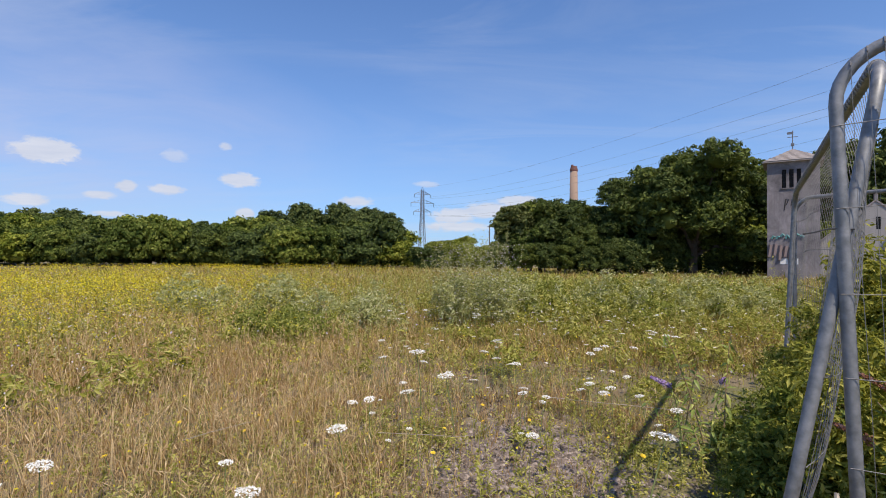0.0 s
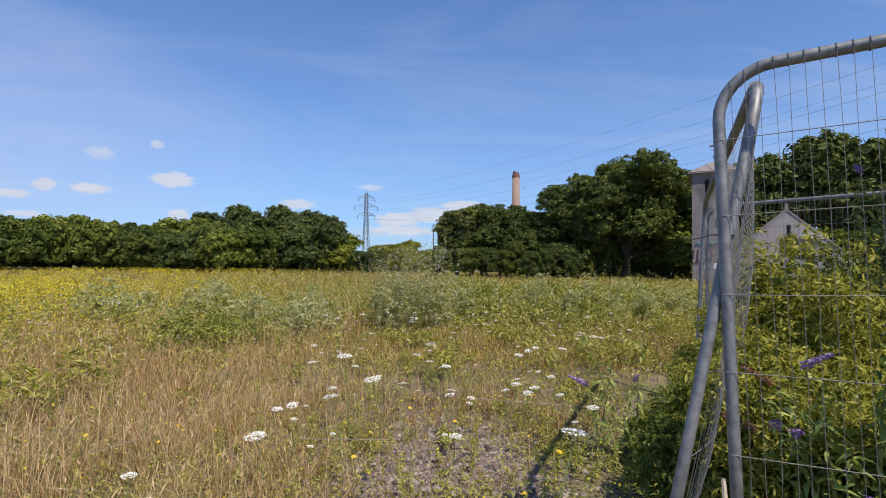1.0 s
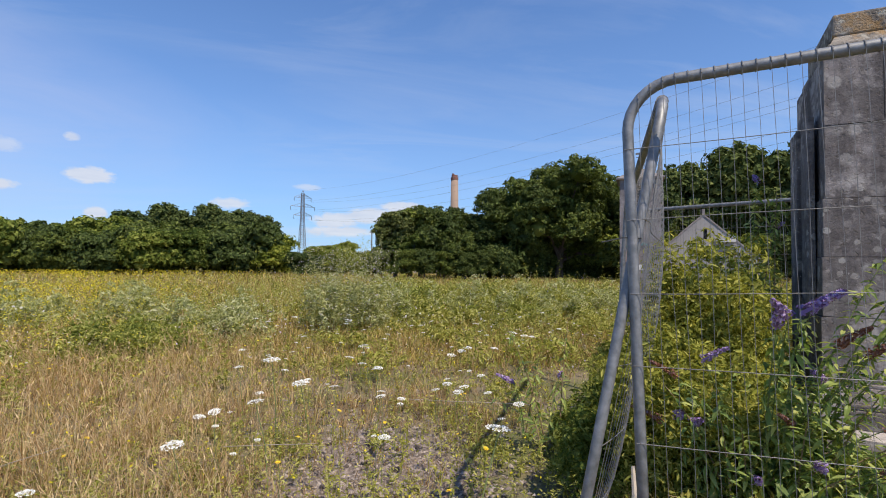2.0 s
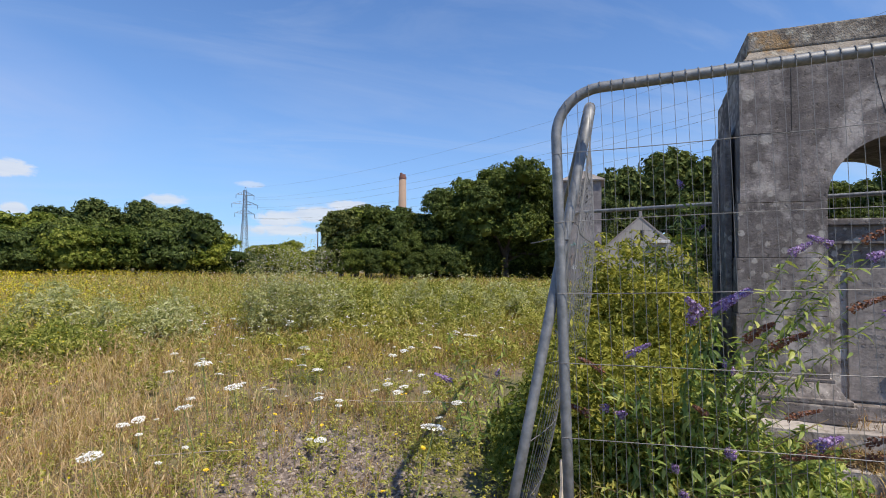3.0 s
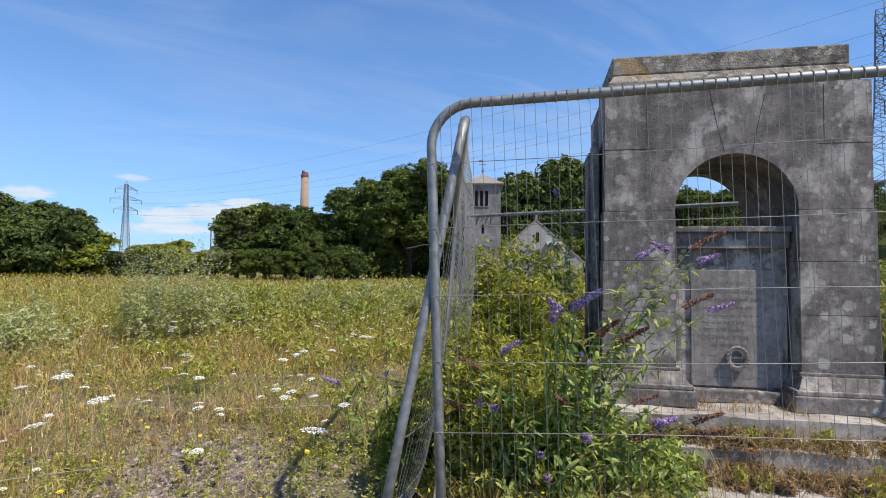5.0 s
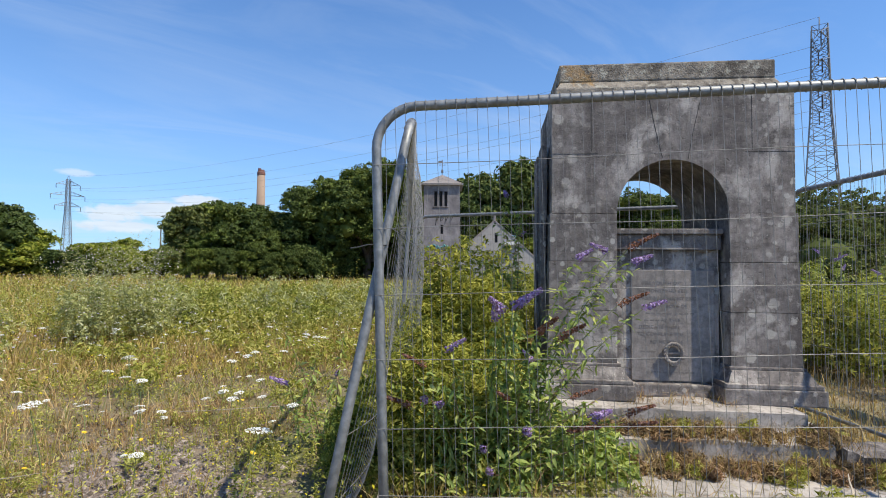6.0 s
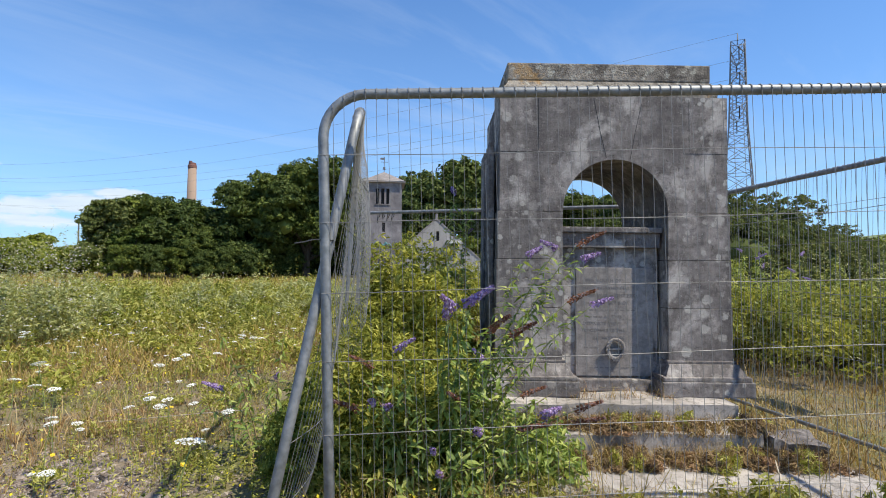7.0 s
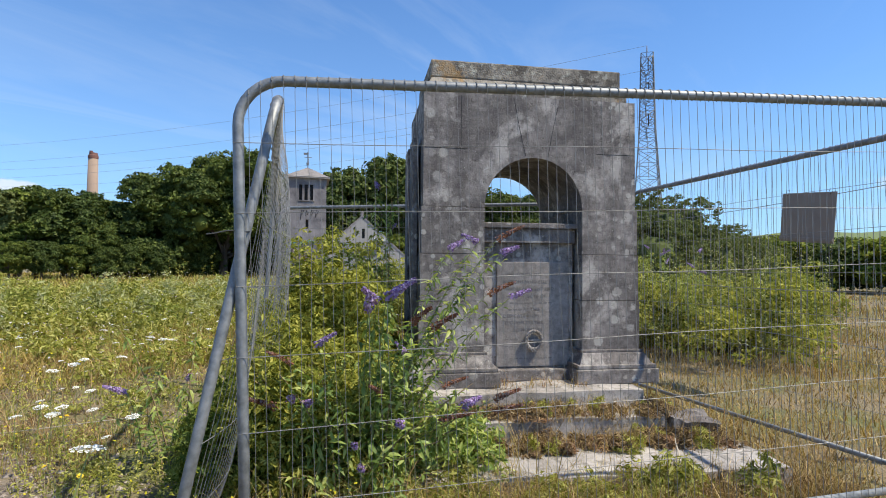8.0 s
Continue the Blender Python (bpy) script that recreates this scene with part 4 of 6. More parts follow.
# rounded bushes beyond the fence
bush = tree("bush", "dense dark green bush beyond the memorial", 4.2, 3.4, 20, 90000, 0.034, OLIVE, 9, 0.1, 0.02, cat="bush", core=0.46, puff=(0.30, 0.46))
bush.matrix_basis = pose(20.5, 7.0, 0, 0, 0, 30)
put(bush, 23.5, 9.5, 120, 1.0)
put(bush, 22.0, 4.6, 200, 0.72)
for k in range(14):
    a = 58 + k * 4.0
    d = 44 + TREE_R.uniform(-4, 6)
    put(shrub if k % 3 else dark_shrub, 0.4 + d * math.sin(radians(a + 14)), d * math.cos(radians(a + 14)), TREE_R.uniform(0, 360), TREE_R.uniform(0.8, 1.0), 0.85)


for k in range(16):
    a = 60 + k * 4.2
    d = 36 + TREE_R.uniform(-3, 3)
    put(dark_shrub if k % 2 else shrub, 0.4 + d * math.sin(radians(a + 14)), d * math.cos(radians(a + 14)), TREE_R.uniform(0, 360), TREE_R.uniform(0.6, 0.78), 0.9)


def build_hill():
    n = 60
    v, f = [], []
    for j, (r, h) in enumerate(((210, -1), (300, 15), (380, 22), (480, 20), (600, -2))):
        for i in range(n + 1):
            a = radians(52 + 70 * i / n)
            taper = math.sin(math.pi * i / n) ** 0.5 if i < n else 0
            v.append((r * math.sin(a), r * math.cos(a), h * taper + 1.2 * math.sin(i * 0.9 + j)))
    for j in range(4):
        for i in range(n):
            f.append((j * (n + 1) + i, j * (n + 1) + i + 1, (j + 1) * (n + 1) + i + 1, (j + 1) * (n + 1) + i))
    raw("hill", v, f, HILL, None, "low green hill on the horizon", "hill", "structure", True)


HILL = plain("hill_pasture", (0.10, 0.14, 0.04), (0.17, 0.20, 0.07), 0.02, 0.95)
build_hill()

# ---- grass and weeds ----


def blades(name, x, y, height, width, lean, mat, label, category="grass", heading=None, heads=0.0):
    """Blades of grass, each a bent strip that ends in a point, as one mass."""
    n = len(x)
    a = rng.uniform(0, 2 * np.pi, n)
    b = rng.uniform(0, 2 * np.pi, n) if heading is None else heading
    side = np.stack([np.cos(a), np.sin(a), 0 * a], 1) * (width / 2)[:, None]
    to = np.stack([np.cos(b), np.sin(b), 0 * b], 1) * (lean * height)[:, None]
    base = np.stack([x, y, lie(x, y) - 0.01], 1)
    upv = np.zeros((n, 3))
    upv[:, 2] = height
    mid = base + upv * 0.55 + to * 0.3
    tip = base + upv * (1 - 0.35 * np.minimum(lean, 1.2) ** 2)[:, None] + to
    v = np.stack([base - side, base + side, mid + side * 0.8, mid - side * 0.8, tip], 1).reshape(-1, 3)
    k = np.arange(n) * 5
    f = np.stack([k, k + 1, k + 2, k + 3], 1).tolist() + np.stack([k + 3, k + 2, k + 4], 1).tolist()
    if heads:
        low = tip + (mid - tip) * 0.30
        centre = (tip + low) / 2
        wide = side / (width / 2)[:, None] * (width * heads)[:, None]
        v2 = np.stack([low, centre + wide, tip, centre - wide], 1).reshape(-1, 3)
        f += (np.arange(n)[:, None] * 4 + np.arange(4) + len(v)).tolist()
        v = np.concatenate([v, v2])
    return raw(name, v, f, mat, None, label, category, "stuff")


def flecks(name, c, size, mat, label, category="flowers", flat=1.0, parent=None):
    """Small four-cornered petals or leaves at the points c."""
    n = len(c)
    nrm = rng.normal(size=(n, 3))
    nrm[:, 2] = np.abs(nrm[:, 2]) + flat
    nrm /= np.linalg.norm(nrm, axis=1, keepdims=True)
    a = np.cross(nrm, rng.normal(size=(n, 3)))
    a /= np.linalg.norm(a, axis=1, keepdims=True)
    b = np.cross(nrm, a)
    s = (size * rng.uniform(0.6, 1.4, n))[:, None]
    v = np.stack([c - a * s, c + b * s * 0.6, c + a * s, c - b * s * 0.6], 1).reshape(-1, 3)
    f = (np.arange(n)[:, None] * 4 + np.arange(4)).tolist()
    return raw(name, v, f, mat, parent, label, category if parent is None else "", "stuff" if parent is None else "")


def field(n, near, far, a0=-50, a1=112, power=1.0):
    """Spots in the fan that the walk looks over, thinning out with distance."""
    t = rng.uniform(0, 1, n)
    r = near * (far / near) ** (t**power)
    a = np.radians(rng.uniform(a0, a1, n))
    return 0.3 + r * np.sin(a), -0.1 + r * np.cos(a)


def clumped(x, y, scale, seed):
    """A smooth patchy value from 0 to 1."""
    s = np.zeros(len(x))
    g = np.random.default_rng(seed)
    for k in range(5):
        fx, fy, p = g.normal() * scale * (1 + 0.7 * k), g.normal() * scale * (1 + 0.7 * k), g.uniform(0, 6.3)
        s += np.sin(fx * x + fy * y + p) / (1 + 0.5 * k)
    return 0.5 + 0.5 * np.tanh(s * 0.8)


def gravel_share(x, y):
    r = ((x - 0.55) * 1.4) ** 2 + ((y - 3.0) * 0.55) ** 2
    return np.clip(1.35 - r, 0, 1)


def local(x, y):
    """Places in the memorial's own axes."""
    dx, dy = x - 4.0, y - 2.0
    return dx * ARCH_R.x + dy * ARCH_R.y, -dx * ARCH_R.y + dy * ARCH_R.x


def free(x, y):
    """Where nothing built stands: off the steps and out of the tower's footprint."""
    lx, ly = local(x, y)
    return ~((lx > -1.5) & (lx < 1.25) & (ly > -1.25) & (ly < 1.95)) & (np.hypot(x - 0.3, y + 0.1) > 0.9)


def inside_fence(x, y):
    lx, ly = local(x, y)
    return (ly > -2.35) & (lx > -3.0)


def is_left(x, y):
    return np.degrees(np.arctan2(x, y))


def tufts(name, x, y, tall, per, mat, label, spread=0.035):
    """Grass in tufts: blades that fan out from each spot."""
    n = len(x)
    own = np.repeat(np.arange(n), per)
    a = rng.uniform(0, 2 * np.pi, len(own))
    r = spread * np.sqrt(rng.uniform(0, 1, len(own))) * (0.5 + tall[own] * 2.5)
    bx, by = x[own] + r * np.cos(a), y[own] + r * np.sin(a)
    d = np.hypot(bx, by)
    h = tall[own] * rng.uniform(0.35, 1.15, len(own))
    width = (0.0014 + 0.0006 * d) * rng.uniform(0.6, 1.7, len(own))
    return blades(name, bx, by, h, width, rng.uniform(0.1, 1.25, len(own)) ** 1.3, mat, label, heading=a + rng.normal(0, 0.7, len(own)))


def near_meadow():
    open_ground = lambda x, y: free(x, y) & ~(inside_fence(x, y) & (y < 6))
    # matted old growth lying close to the soil
    x, y = field(90000, 1.4, 12, -50, 62)
    keep = open_ground(x, y) & (rng.uniform(0, 1, len(x)) < (0.2 + 0.8 * clumped(x, y, 2.2, 21)) * (1 - 0.7 * gravel_share(x, y)))
    x, y = x[keep], y[keep]
    blades("matted_grass", x, y, rng.gamma(3, 0.022, len(x)) + 0.01, (0.0016 + 0.0008 * np.hypot(x, y)) * rng.uniform(0.6, 1.6, len(x)), rng.uniform(0.6, 2.2, len(x)), THATCH, "matted brown old grass close to the soil")
    # tufts
    x, y = field(19000, 1.4, 14, -50, 62)
    keep = open_ground(x, y) & (rng.uniform(0, 1, len(x)) < (0.12 + 0.88 * clumped(x, y, 1.9, 1) ** 1.5) * (1 - 0.62 * gravel_share(x, y)))
    x, y = x[keep], y[keep]
    leftish = np.clip((0.1 - x - 0.10 * y) / 1.2, 0, 1)
    straw = clumped(x, y, 0.9, 2)
    tall = rng.gamma(5, 0.2, len(x)) * (0.07 + 0.08 * straw + 0.16 * leftish * straw) + 0.02
    pick = rng.uniform(0, 1, len(x)) + 0.6 * (straw - 0.5) + 0.2 * leftish
    dry, green = pick > 0.60, pick < 0.27
    tufts("dry_grass", x[dry], y[dry], tall[dry], 10, DRYGRASS, "straw-coloured dry grass tufts over the near meadow")
    mid = ~dry & ~green
    tufts("half_dry_grass", x[mid], y[mid], tall[mid] * 0.85, 10, MIDGRASS, "half-green meadow grass among the dry stalks")
    tufts("green_grass", x[green], y[green], tall[green] * 0.8, 11, GREENGRASS, "green grass tufts in the near meadow")
    # thin bleached straws with seed heads
    x, y = field(46000, 1.6, 17, -50, 50)
    zone = np.clip((0.55 - x - 0.02 * y) / 1.4, 0.10, 1) * (0.1 + 0.9 * clumped(x, y, 0.9, 2))
    keep = open_ground(x, y) & (rng.uniform(0, 1, len(x)) < zone * (1 - 0.9 * gravel_share(x, y)))
    x, y = x[keep], y[keep]
    h = rng.uniform(0.16, 0.52, len(x)) * (0.65 + 0.35 * np.clip(0.3 - x, 0, 1))
    blades("bleached_straws", x, y, h, (0.0010 + 0.00045 * np.hypot(x, y)) * rng.uniform(0.7, 1.4, len(x)), rng.uniform(0.1, 1.0, len(x)), STRAW, "thin bleached grass stalks with seed heads", heads=1.15)


def meadow_behind():
    """Low dry grass round and behind the start of the walk."""
    x, y = field(26000, 0.7, 16, 60, 320)
    keep = free(x, y) & ~inside_fence(x, y) & (rng.uniform(0, 1, len(x)) < 0.3 + 0.7 * clumped(x, y, 1.3, 71))
    x, y = x[keep], y[keep]
    blades("trodden_grass", x, y, rng.gamma(3, 0.02, len(x)) + 0.015, (0.003 + 0.0015 * np.hypot(x, y)) * rng.uniform(0.6, 1.6, len(x)), rng.uniform(0.5, 1.8, len(x)), MIDGRASS, "low trodden grass at the edge of the meadow")


THATCH = leafy("matted_old_grass", (0.12, 0.075, 0.045), (0.24, 0.16, 0.085), (0.38, 0.28, 0.15), through=0.15)
STRAW = leafy("bleached_straw", (0.44, 0.29, 0.15), (0.62, 0.45, 0.25), (0.78, 0.62, 0.39), through=0.3)
near_meadow()
meadow_behind()


def meadow():
    # low broad-leaved growth close to the soil
    x, y = field(90000, 1.5, 14, -50, 62)
    keep = free(x, y) & (rng.uniform(0, 1, len(x)) < clumped(x, y, 1.8, 12) ** 2 * (1 - 0.93 * gravel_share(x, y)))
    x, y = x[keep], y[keep]
    flecks("ground_leaves", np.stack([x, y, lie(x, y) + rng.gamma(2, 0.035, len(x))], 1), 0.006 + 0.0016 * np.hypot(x, y), GREENGRASS, "low green leaves of meadow herbs", "herbs", 0.6)
    # taller green weeds farther out
    x, y = field(190000, 5.5, 62, -50, 110)
    d = np.hypot(x, y)
    keep = free(x, y) & (rng.uniform(0, 1, len(x)) < np.clip((d - 5.5) / 6, 0, 1) * (0.2 + 0.8 * clumped(x, y, 0.45, 5))) & (is_left(x, y) < 66)
    x, y, d = x[keep], y[keep], d[keep]
    h = rng.gamma(3.5, 0.085, len(x)) * (0.25 + 1.0 * clumped(x, y, 0.8, 6) ** 1.5) * np.where(d > 35, 0.9, np.clip((d - 2) / 10, 0.25, 1))
    blades("green_weeds", x, y, np.minimum(h, 1.1) + 0.04, (0.003 + 0.0011 * d) * rng.uniform(0.5, 1.6, len(x)), rng.uniform(0.2, 1.4, len(x)), GREENGRASS, "tall green weeds over the far meadow", "weeds")
    x, y = field(120000, 7.0, 70, -50, 110)
    h = rng.gamma(3, 0.075, len(x)) * np.clip(np.hypot(x, y) / 14, 0.4, 1) + 0.05
    keep = free(x, y) & (is_left(x, y) < 66)
    x, y, h = x[keep], y[keep], h[keep]
    blades("pale_grass", x, y, np.minimum(h, 0.85), (0.003 + 0.0011 * np.hypot(x, y)) * rng.uniform(0.5, 1.6, len(x)), rng.uniform(0.2, 1.4, len(x)), MIDGRASS, "pale yellow-green grass over the far meadow")
    # yellow mustard to one side
    x, y = field(190000, 5.0, 62, -52, 12)
    a = is_left(x, y)
    d = np.hypot(x, y)
    keep = rng.uniform(0, 1, len(x)) < np.clip((-a - 8 + (d - 20) * 0.14) / 20, 0, 1) * (0.05 + 0.95 * clumped(x, y, 0.55, 7) ** 1.5) * np.clip((d - 4.5) / 4, 0, 1)
    x, y, d = x[keep], y[keep], d[keep]
    z = lie(x, y) + rng.uniform(0.25, 0.75, len(x)) * np.where(d > 18, 0.8, 1.0)
    flecks("mustard_flowers", np.stack([x, y, z], 1), 0.005 + 0.00085 * d, MUSTARD, "yellow mustard flowers spread over the far meadow")
    # pale and lilac heads among the weeds
    x, y = field(10000, 5.0, 40, -45, 50)
    keep = rng.uniform(0, 1, len(x)) < clumped(x, y, 0.6, 8) ** 2
    x, y = x[keep], y[keep]
    flecks("pale_flower_heads", np.stack([x, y, lie(x, y) + rng.uniform(0.3, 0.9, len(x))], 1), 0.008 + 0.0006 * np.hypot(x, y), PALEFLOWER, "small pale and lilac flower heads among the weeds")
    # small yellow heads in the near grass
    x, y = field(1500, 2.0, 12, -45, 45)
    flecks("small_yellow_heads", np.stack([x, y, lie(x, y) + rng.uniform(0.12, 0.4, len(x))], 1), 0.005 + 0.0012 * np.hypot(x, y), MUSTARD, "scattered small yellow flower heads in the grass")
    # dry ground inside and behind the fence
    x, y = field(210000, 1.5, 34, 28, 120)
    lx, ly = local(x, y)
    keep = free(x, y) & (ly > -3.6) & ((lx > 0.2) | (ly < -1.1) | (ly > 2.5)) & (is_left(x, y) > 33) & (rng.uniform(0, 1, len(x)) < 0.25 + 0.75 * clumped(x, y, 0.9, 9))
    x, y = x[keep], y[keep]
    d = np.hypot(x, y)
    h = rng.gamma(2.5, 0.045, len(x)) * (0.3 + 1.1 * clumped(x, y, 1.6, 10)) + 0.02
    half = rng.uniform(0, 1, len(x)) < 0.5
    blades("dry_grass", x[half], y[half], h[half], (0.002 + 0.0009 * d[half]) * rng.uniform(0.6, 1.5, half.sum()), rng.uniform(0.15, 1.1, half.sum()), DRYGRASS, "straw-coloured dry grass round the memorial")
    half = ~half
    blades("half_dry_grass", x[half], y[half], h[half], (0.002 + 0.0009 * d[half]) * rng.uniform(0.6, 1.5, half.sum()), rng.uniform(0.15, 1.1, half.sum()), MIDGRASS, "half-green grass round the memorial")


meadow()


def build_gravel():
    """Loose stones on the bare patch, as one mass."""
    n = 7000
    x, y = 0.55 + rng.normal(0, 0.5, n), 3.0 + rng.normal(0, 0.9, n)
    r = rng.gamma(3, 0.0032, n) + 0.003
    v6 = np.array([(1, 0, 0), (-1, 0, 0), (0, 1, 0), (0, -1, 0), (0, 0, 0.7), (0, 0, -0.7)])
    v = v6[None] * (r[:, None, None] * rng.uniform(0.6, 1.3, (n, 6, 1)))
    v += np.stack([x, y, lie(x, y) + 0.003], 1)[:, None]
    tri = np.array([(0, 2, 4), (2, 1, 4), (1, 3, 4), (3, 0, 4), (2, 0, 5), (1, 2, 5), (3, 1, 5), (0, 3, 5)])
    f = (np.arange(n)[:, None, None] * 6 + tri[None]).reshape(-1, 3).tolist()
    raw("gravel", v.reshape(-1, 3), f, STONES, None, "loose grey and pinkish gravel on a bare patch", "gravel", "stuff")


STONES = leafy("loose_stone", (0.09, 0.075, 0.065), (0.2, 0.165, 0.145), (0.4, 0.345, 0.31), through=0.0, rough=0.9)
build_gravel()


def leaf_stand(name, label, spots, height, leaves, leaf, mat, seed, upright=0.3, narrow=0.28, category="weeds"):
    """Plants with many narrow leaves along upright stems, in one mass."""
    g = np.random.default_rng(seed)
    x, y = spots
    n = len(x)
    h = height * g.uniform(0.45, 1.15, n)
    az, tilt = g.uniform(0, 6.283, n), g.uniform(0.0, upright, n)
    top = np.stack([np.cos(az) * tilt * h, np.sin(az) * tilt * h, h], 1)
    base = np.stack([x, y, lie(x, y)], 1)
    owner = np.repeat(np.arange(n), leaves)
    s = g.uniform(0.12, 1.0, len(owner)) ** 0.8
    o = base[owner] + top[owner] * s[:, None] * np.stack([s, s, np.ones_like(s)], 1)
    a = g.uniform(0, 6.283, len(owner))
    L = leaf * g.uniform(0.4, 1.3, len(owner)) * (1.2 - 0.7 * s)
    out = np.stack([np.cos(a), np.sin(a), g.uniform(-0.2, 1.0, len(owner))], 1)
    out /= np.linalg.norm(out, axis=1, keepdims=True)
    side = np.cross(out, np.array([0, 0, 1.0])) + g.normal(size=(len(owner), 3)) * 0.35
    side /= np.linalg.norm(side, axis=1, keepdims=True)
    m = o + out * (L * 0.5)[:, None] + np.array([0, 0, 1.0]) * (L * 0.06)[:, None]
    tip = o + out * L[:, None] - np.array([0, 0, 1.0]) * (L * 0.22)[:, None]
    wd = (L * narrow * 0.5)[:, None]
    v = np.stack([o, m + side * wd, tip, m - side * wd], 1).reshape(-1, 3)
    f = (np.arange(len(owner))[:, None] * 4 + np.arange(4)).tolist()
    sd = np.stack([-np.sin(az), np.cos(az), 0 * az], 1) * 0.003
    vs = np.stack([base - sd, base + sd, base + top * 0.99], 1).reshape(-1, 3)
    fs = (np.arange(n)[:, None] * 3 + np.arange(3)).tolist()
    raw(name, np.concatenate([v, vs]), f + [[i + len(v) for i in q] for q in fs], mat, None, label, category, "stuff")
    return base + top


def blob_spots(n, cx, cy, rx, ry, seed):
    g = np.random.default_rng(seed)
    a, r = g.uniform(0, 6.283, n), np.sqrt(g.uniform(0, 1, n)) * g.uniform(0.8, 1.2, n)
    return cx + rx * r * np.cos(a), cy + ry * r * np.sin(a)


def fan_spots(n, a0, a1, d0, d1, seed):
    """Spots between two bearings and two distances."""
    g = np.random.default_rng(seed)
    a, d = np.radians(g.uniform(a0, a1, n)), g.uniform(d0, d1, n)
    return d * np.sin(a), d * np.cos(a)


def weed_mass(name, label, spots, height, width, leaves, leaf, mat, seed, clump=2.6, category="weeds", long=1.5, lift=0.0):
    """Bushy plants, each a few leafy tiers of its own height and width, as one mass."""
    g = random.Random(seed)
    lobes = []
    for x, y in zip(*spots):
        h, wd = height * g.uniform(0.45, 1.15), width * g.uniform(0.6, 1.35)
        z = float(lie(x, y)) + lift
        lobes.append((x, y, z + 0.30 * h, wd, wd, 0.32 * h))
        for _ in range(2):
            a = g.uniform(0, 6.283)
            lobes.append((x + 0.6 * wd * math.cos(a), y + 0.6 * wd * math.sin(a), z + h * g.uniform(0.45, 0.75), wd * 0.55, wd * 0.55, 0.18 * h))
        lobes.append((x + wd * g.uniform(-0.4, 0.4), y + wd * g.uniform(-0.4, 0.4), z + 0.86 * h, wd * 0.28, wd * 0.28, 0.17 * h))
    v, f = leaf_cloud(lobes, int(leaves * len(lobes) / 4), leaf, seed, 9, long, clump)
    v[:, 2] = np.maximum(v[:, 2], 0.01 + lift)
    raw(name, v, f, mat, None, label, category, "stuff")


# feathery green growth inside the fence, beside the memorial
weed_mass("feathery_shrubs", "dense yellow-green feathery shrubs behind the leaning fence", fan_spots(48, 38.5, 46.5, 3.7, 5.2, 31), 1.45, 0.20, 1700, 0.0115, FEATHER, 31, 4.6, "shrubs", 2.0)
weed_mass("feathery_shrubs", "yellow-green feathery shrubs rising behind the leaning fence", fan_spots(24, 35, 40, 3.6, 5.0, 49), 1.02, 0.18, 1500, 0.0110, FEATHER, 49, 4.6, "shrubs", 2.0)
weed_mass("feathery_shrubs", "yellow-green feathery shrubs at the foot of the fence", fan_spots(40, 34, 47, 2.9, 3.8, 32), 0.86, 0.18, 1500, 0.0100, FEATHER, 32, 4.6, "shrubs", 2.0)
# darker leaf colours in these two masses stand in for deep shade among twigs
weed_mass("shrub_growth", "green weeds at the foot of the leaning fence panel", fan_spots(24, 29, 37, 2.9, 4.4, 33), 0.36, 0.13, 800, 0.0090, WEEDDARK, 33, 4.2, long=2.0)
weed_mass("shrub_growth", "leaves in darker green for the shade among the feathery shrubs", fan_spots(24, 33, 41, 3.0, 4.4, 43), 0.64, 0.15, 600, 0.013, SHRUB, 43, 3.6)
leaf_stand("feathery_sprays", "thin sprays standing out of the feathery shrubs", fan_spots(120, 37, 46, 3.8, 5.8, 44), 1.42, 26, 0.045, FEATHER, 44, 0.25, 0.26)
leaf_stand("low_weeds", "low leafy weeds through the near meadow", field(1500, 2.2, 11, -48, 40), 0.24, 22, 0.05, GREENGRASS, 51, 0.6, 0.3)


def patchy(n, near, far, a0, a1, scale, seed, sharp=2.0):
    """Spots that gather in patches and thin out towards the walk."""
    x, y = field(n, near, far, a0, a1)
    keep = rng.uniform(0, 1, n) < clumped(x, y, scale, seed) ** sharp * np.clip((np.hypot(x, y) - near) / 5, 0.1, 1)
    return x[keep], y[keep]


leaf_stand("meadow_weeds", "mixed leafy weeds in patches over the meadow", patchy(2200, 5.5, 26, -50, 44, 0.75, 52), 0.62, 30, 0.10, GREENGRASS, 52, 0.5, 0.3)
leaf_stand("meadow_weeds", "yellow-green weeds in patches over the meadow", patchy(2000, 6.0, 30, -50, 20, 0.6, 54), 0.70, 30, 0.10, FEATHER, 54, 0.5, 0.3)
leaf_stand("meadow_weeds", "pale grey-green weeds in patches over the meadow", patchy(1500, 6.0, 22, -50, 44, 0.7, 53), 0.75, 30, 0.09, PALELEAF, 53, 0.5, 0.3)
weed_mass("tall_weeds", "tall bushy grey-green weeds with pale flowers in the meadow", blob_spots(12, 0.62, 10.4, 0.75, 0.8, 34), 1.30, 0.22, 560, 0.016, PALELEAF, 34, 4.2, long=1.9)
leaf_stand("tall_weeds", "pale flowering spires of the tall meadow weeds", blob_spots(110, 0.62, 10.4, 0.85, 0.8, 45), 1.8, 55, 0.075, PALELEAF, 45, 0.45, 0.36)
weed_mass("tall_weeds", "tall green weeds across the meadow", blob_spots(110, 4.8, 13.3, 4.8, 2.6, 35), 0.86, 0.34, 380, 0.022, GREENGRASS, 35, 5.0, long=2.2)
weed_mass("tall_weeds", "darker green weeds across the meadow", blob_spots(50, 4.6, 12.6, 4.4, 2.4, 46), 0.70, 0.30, 420, 0.020, WEEDDARK, 46, 5.0, long=2.2)
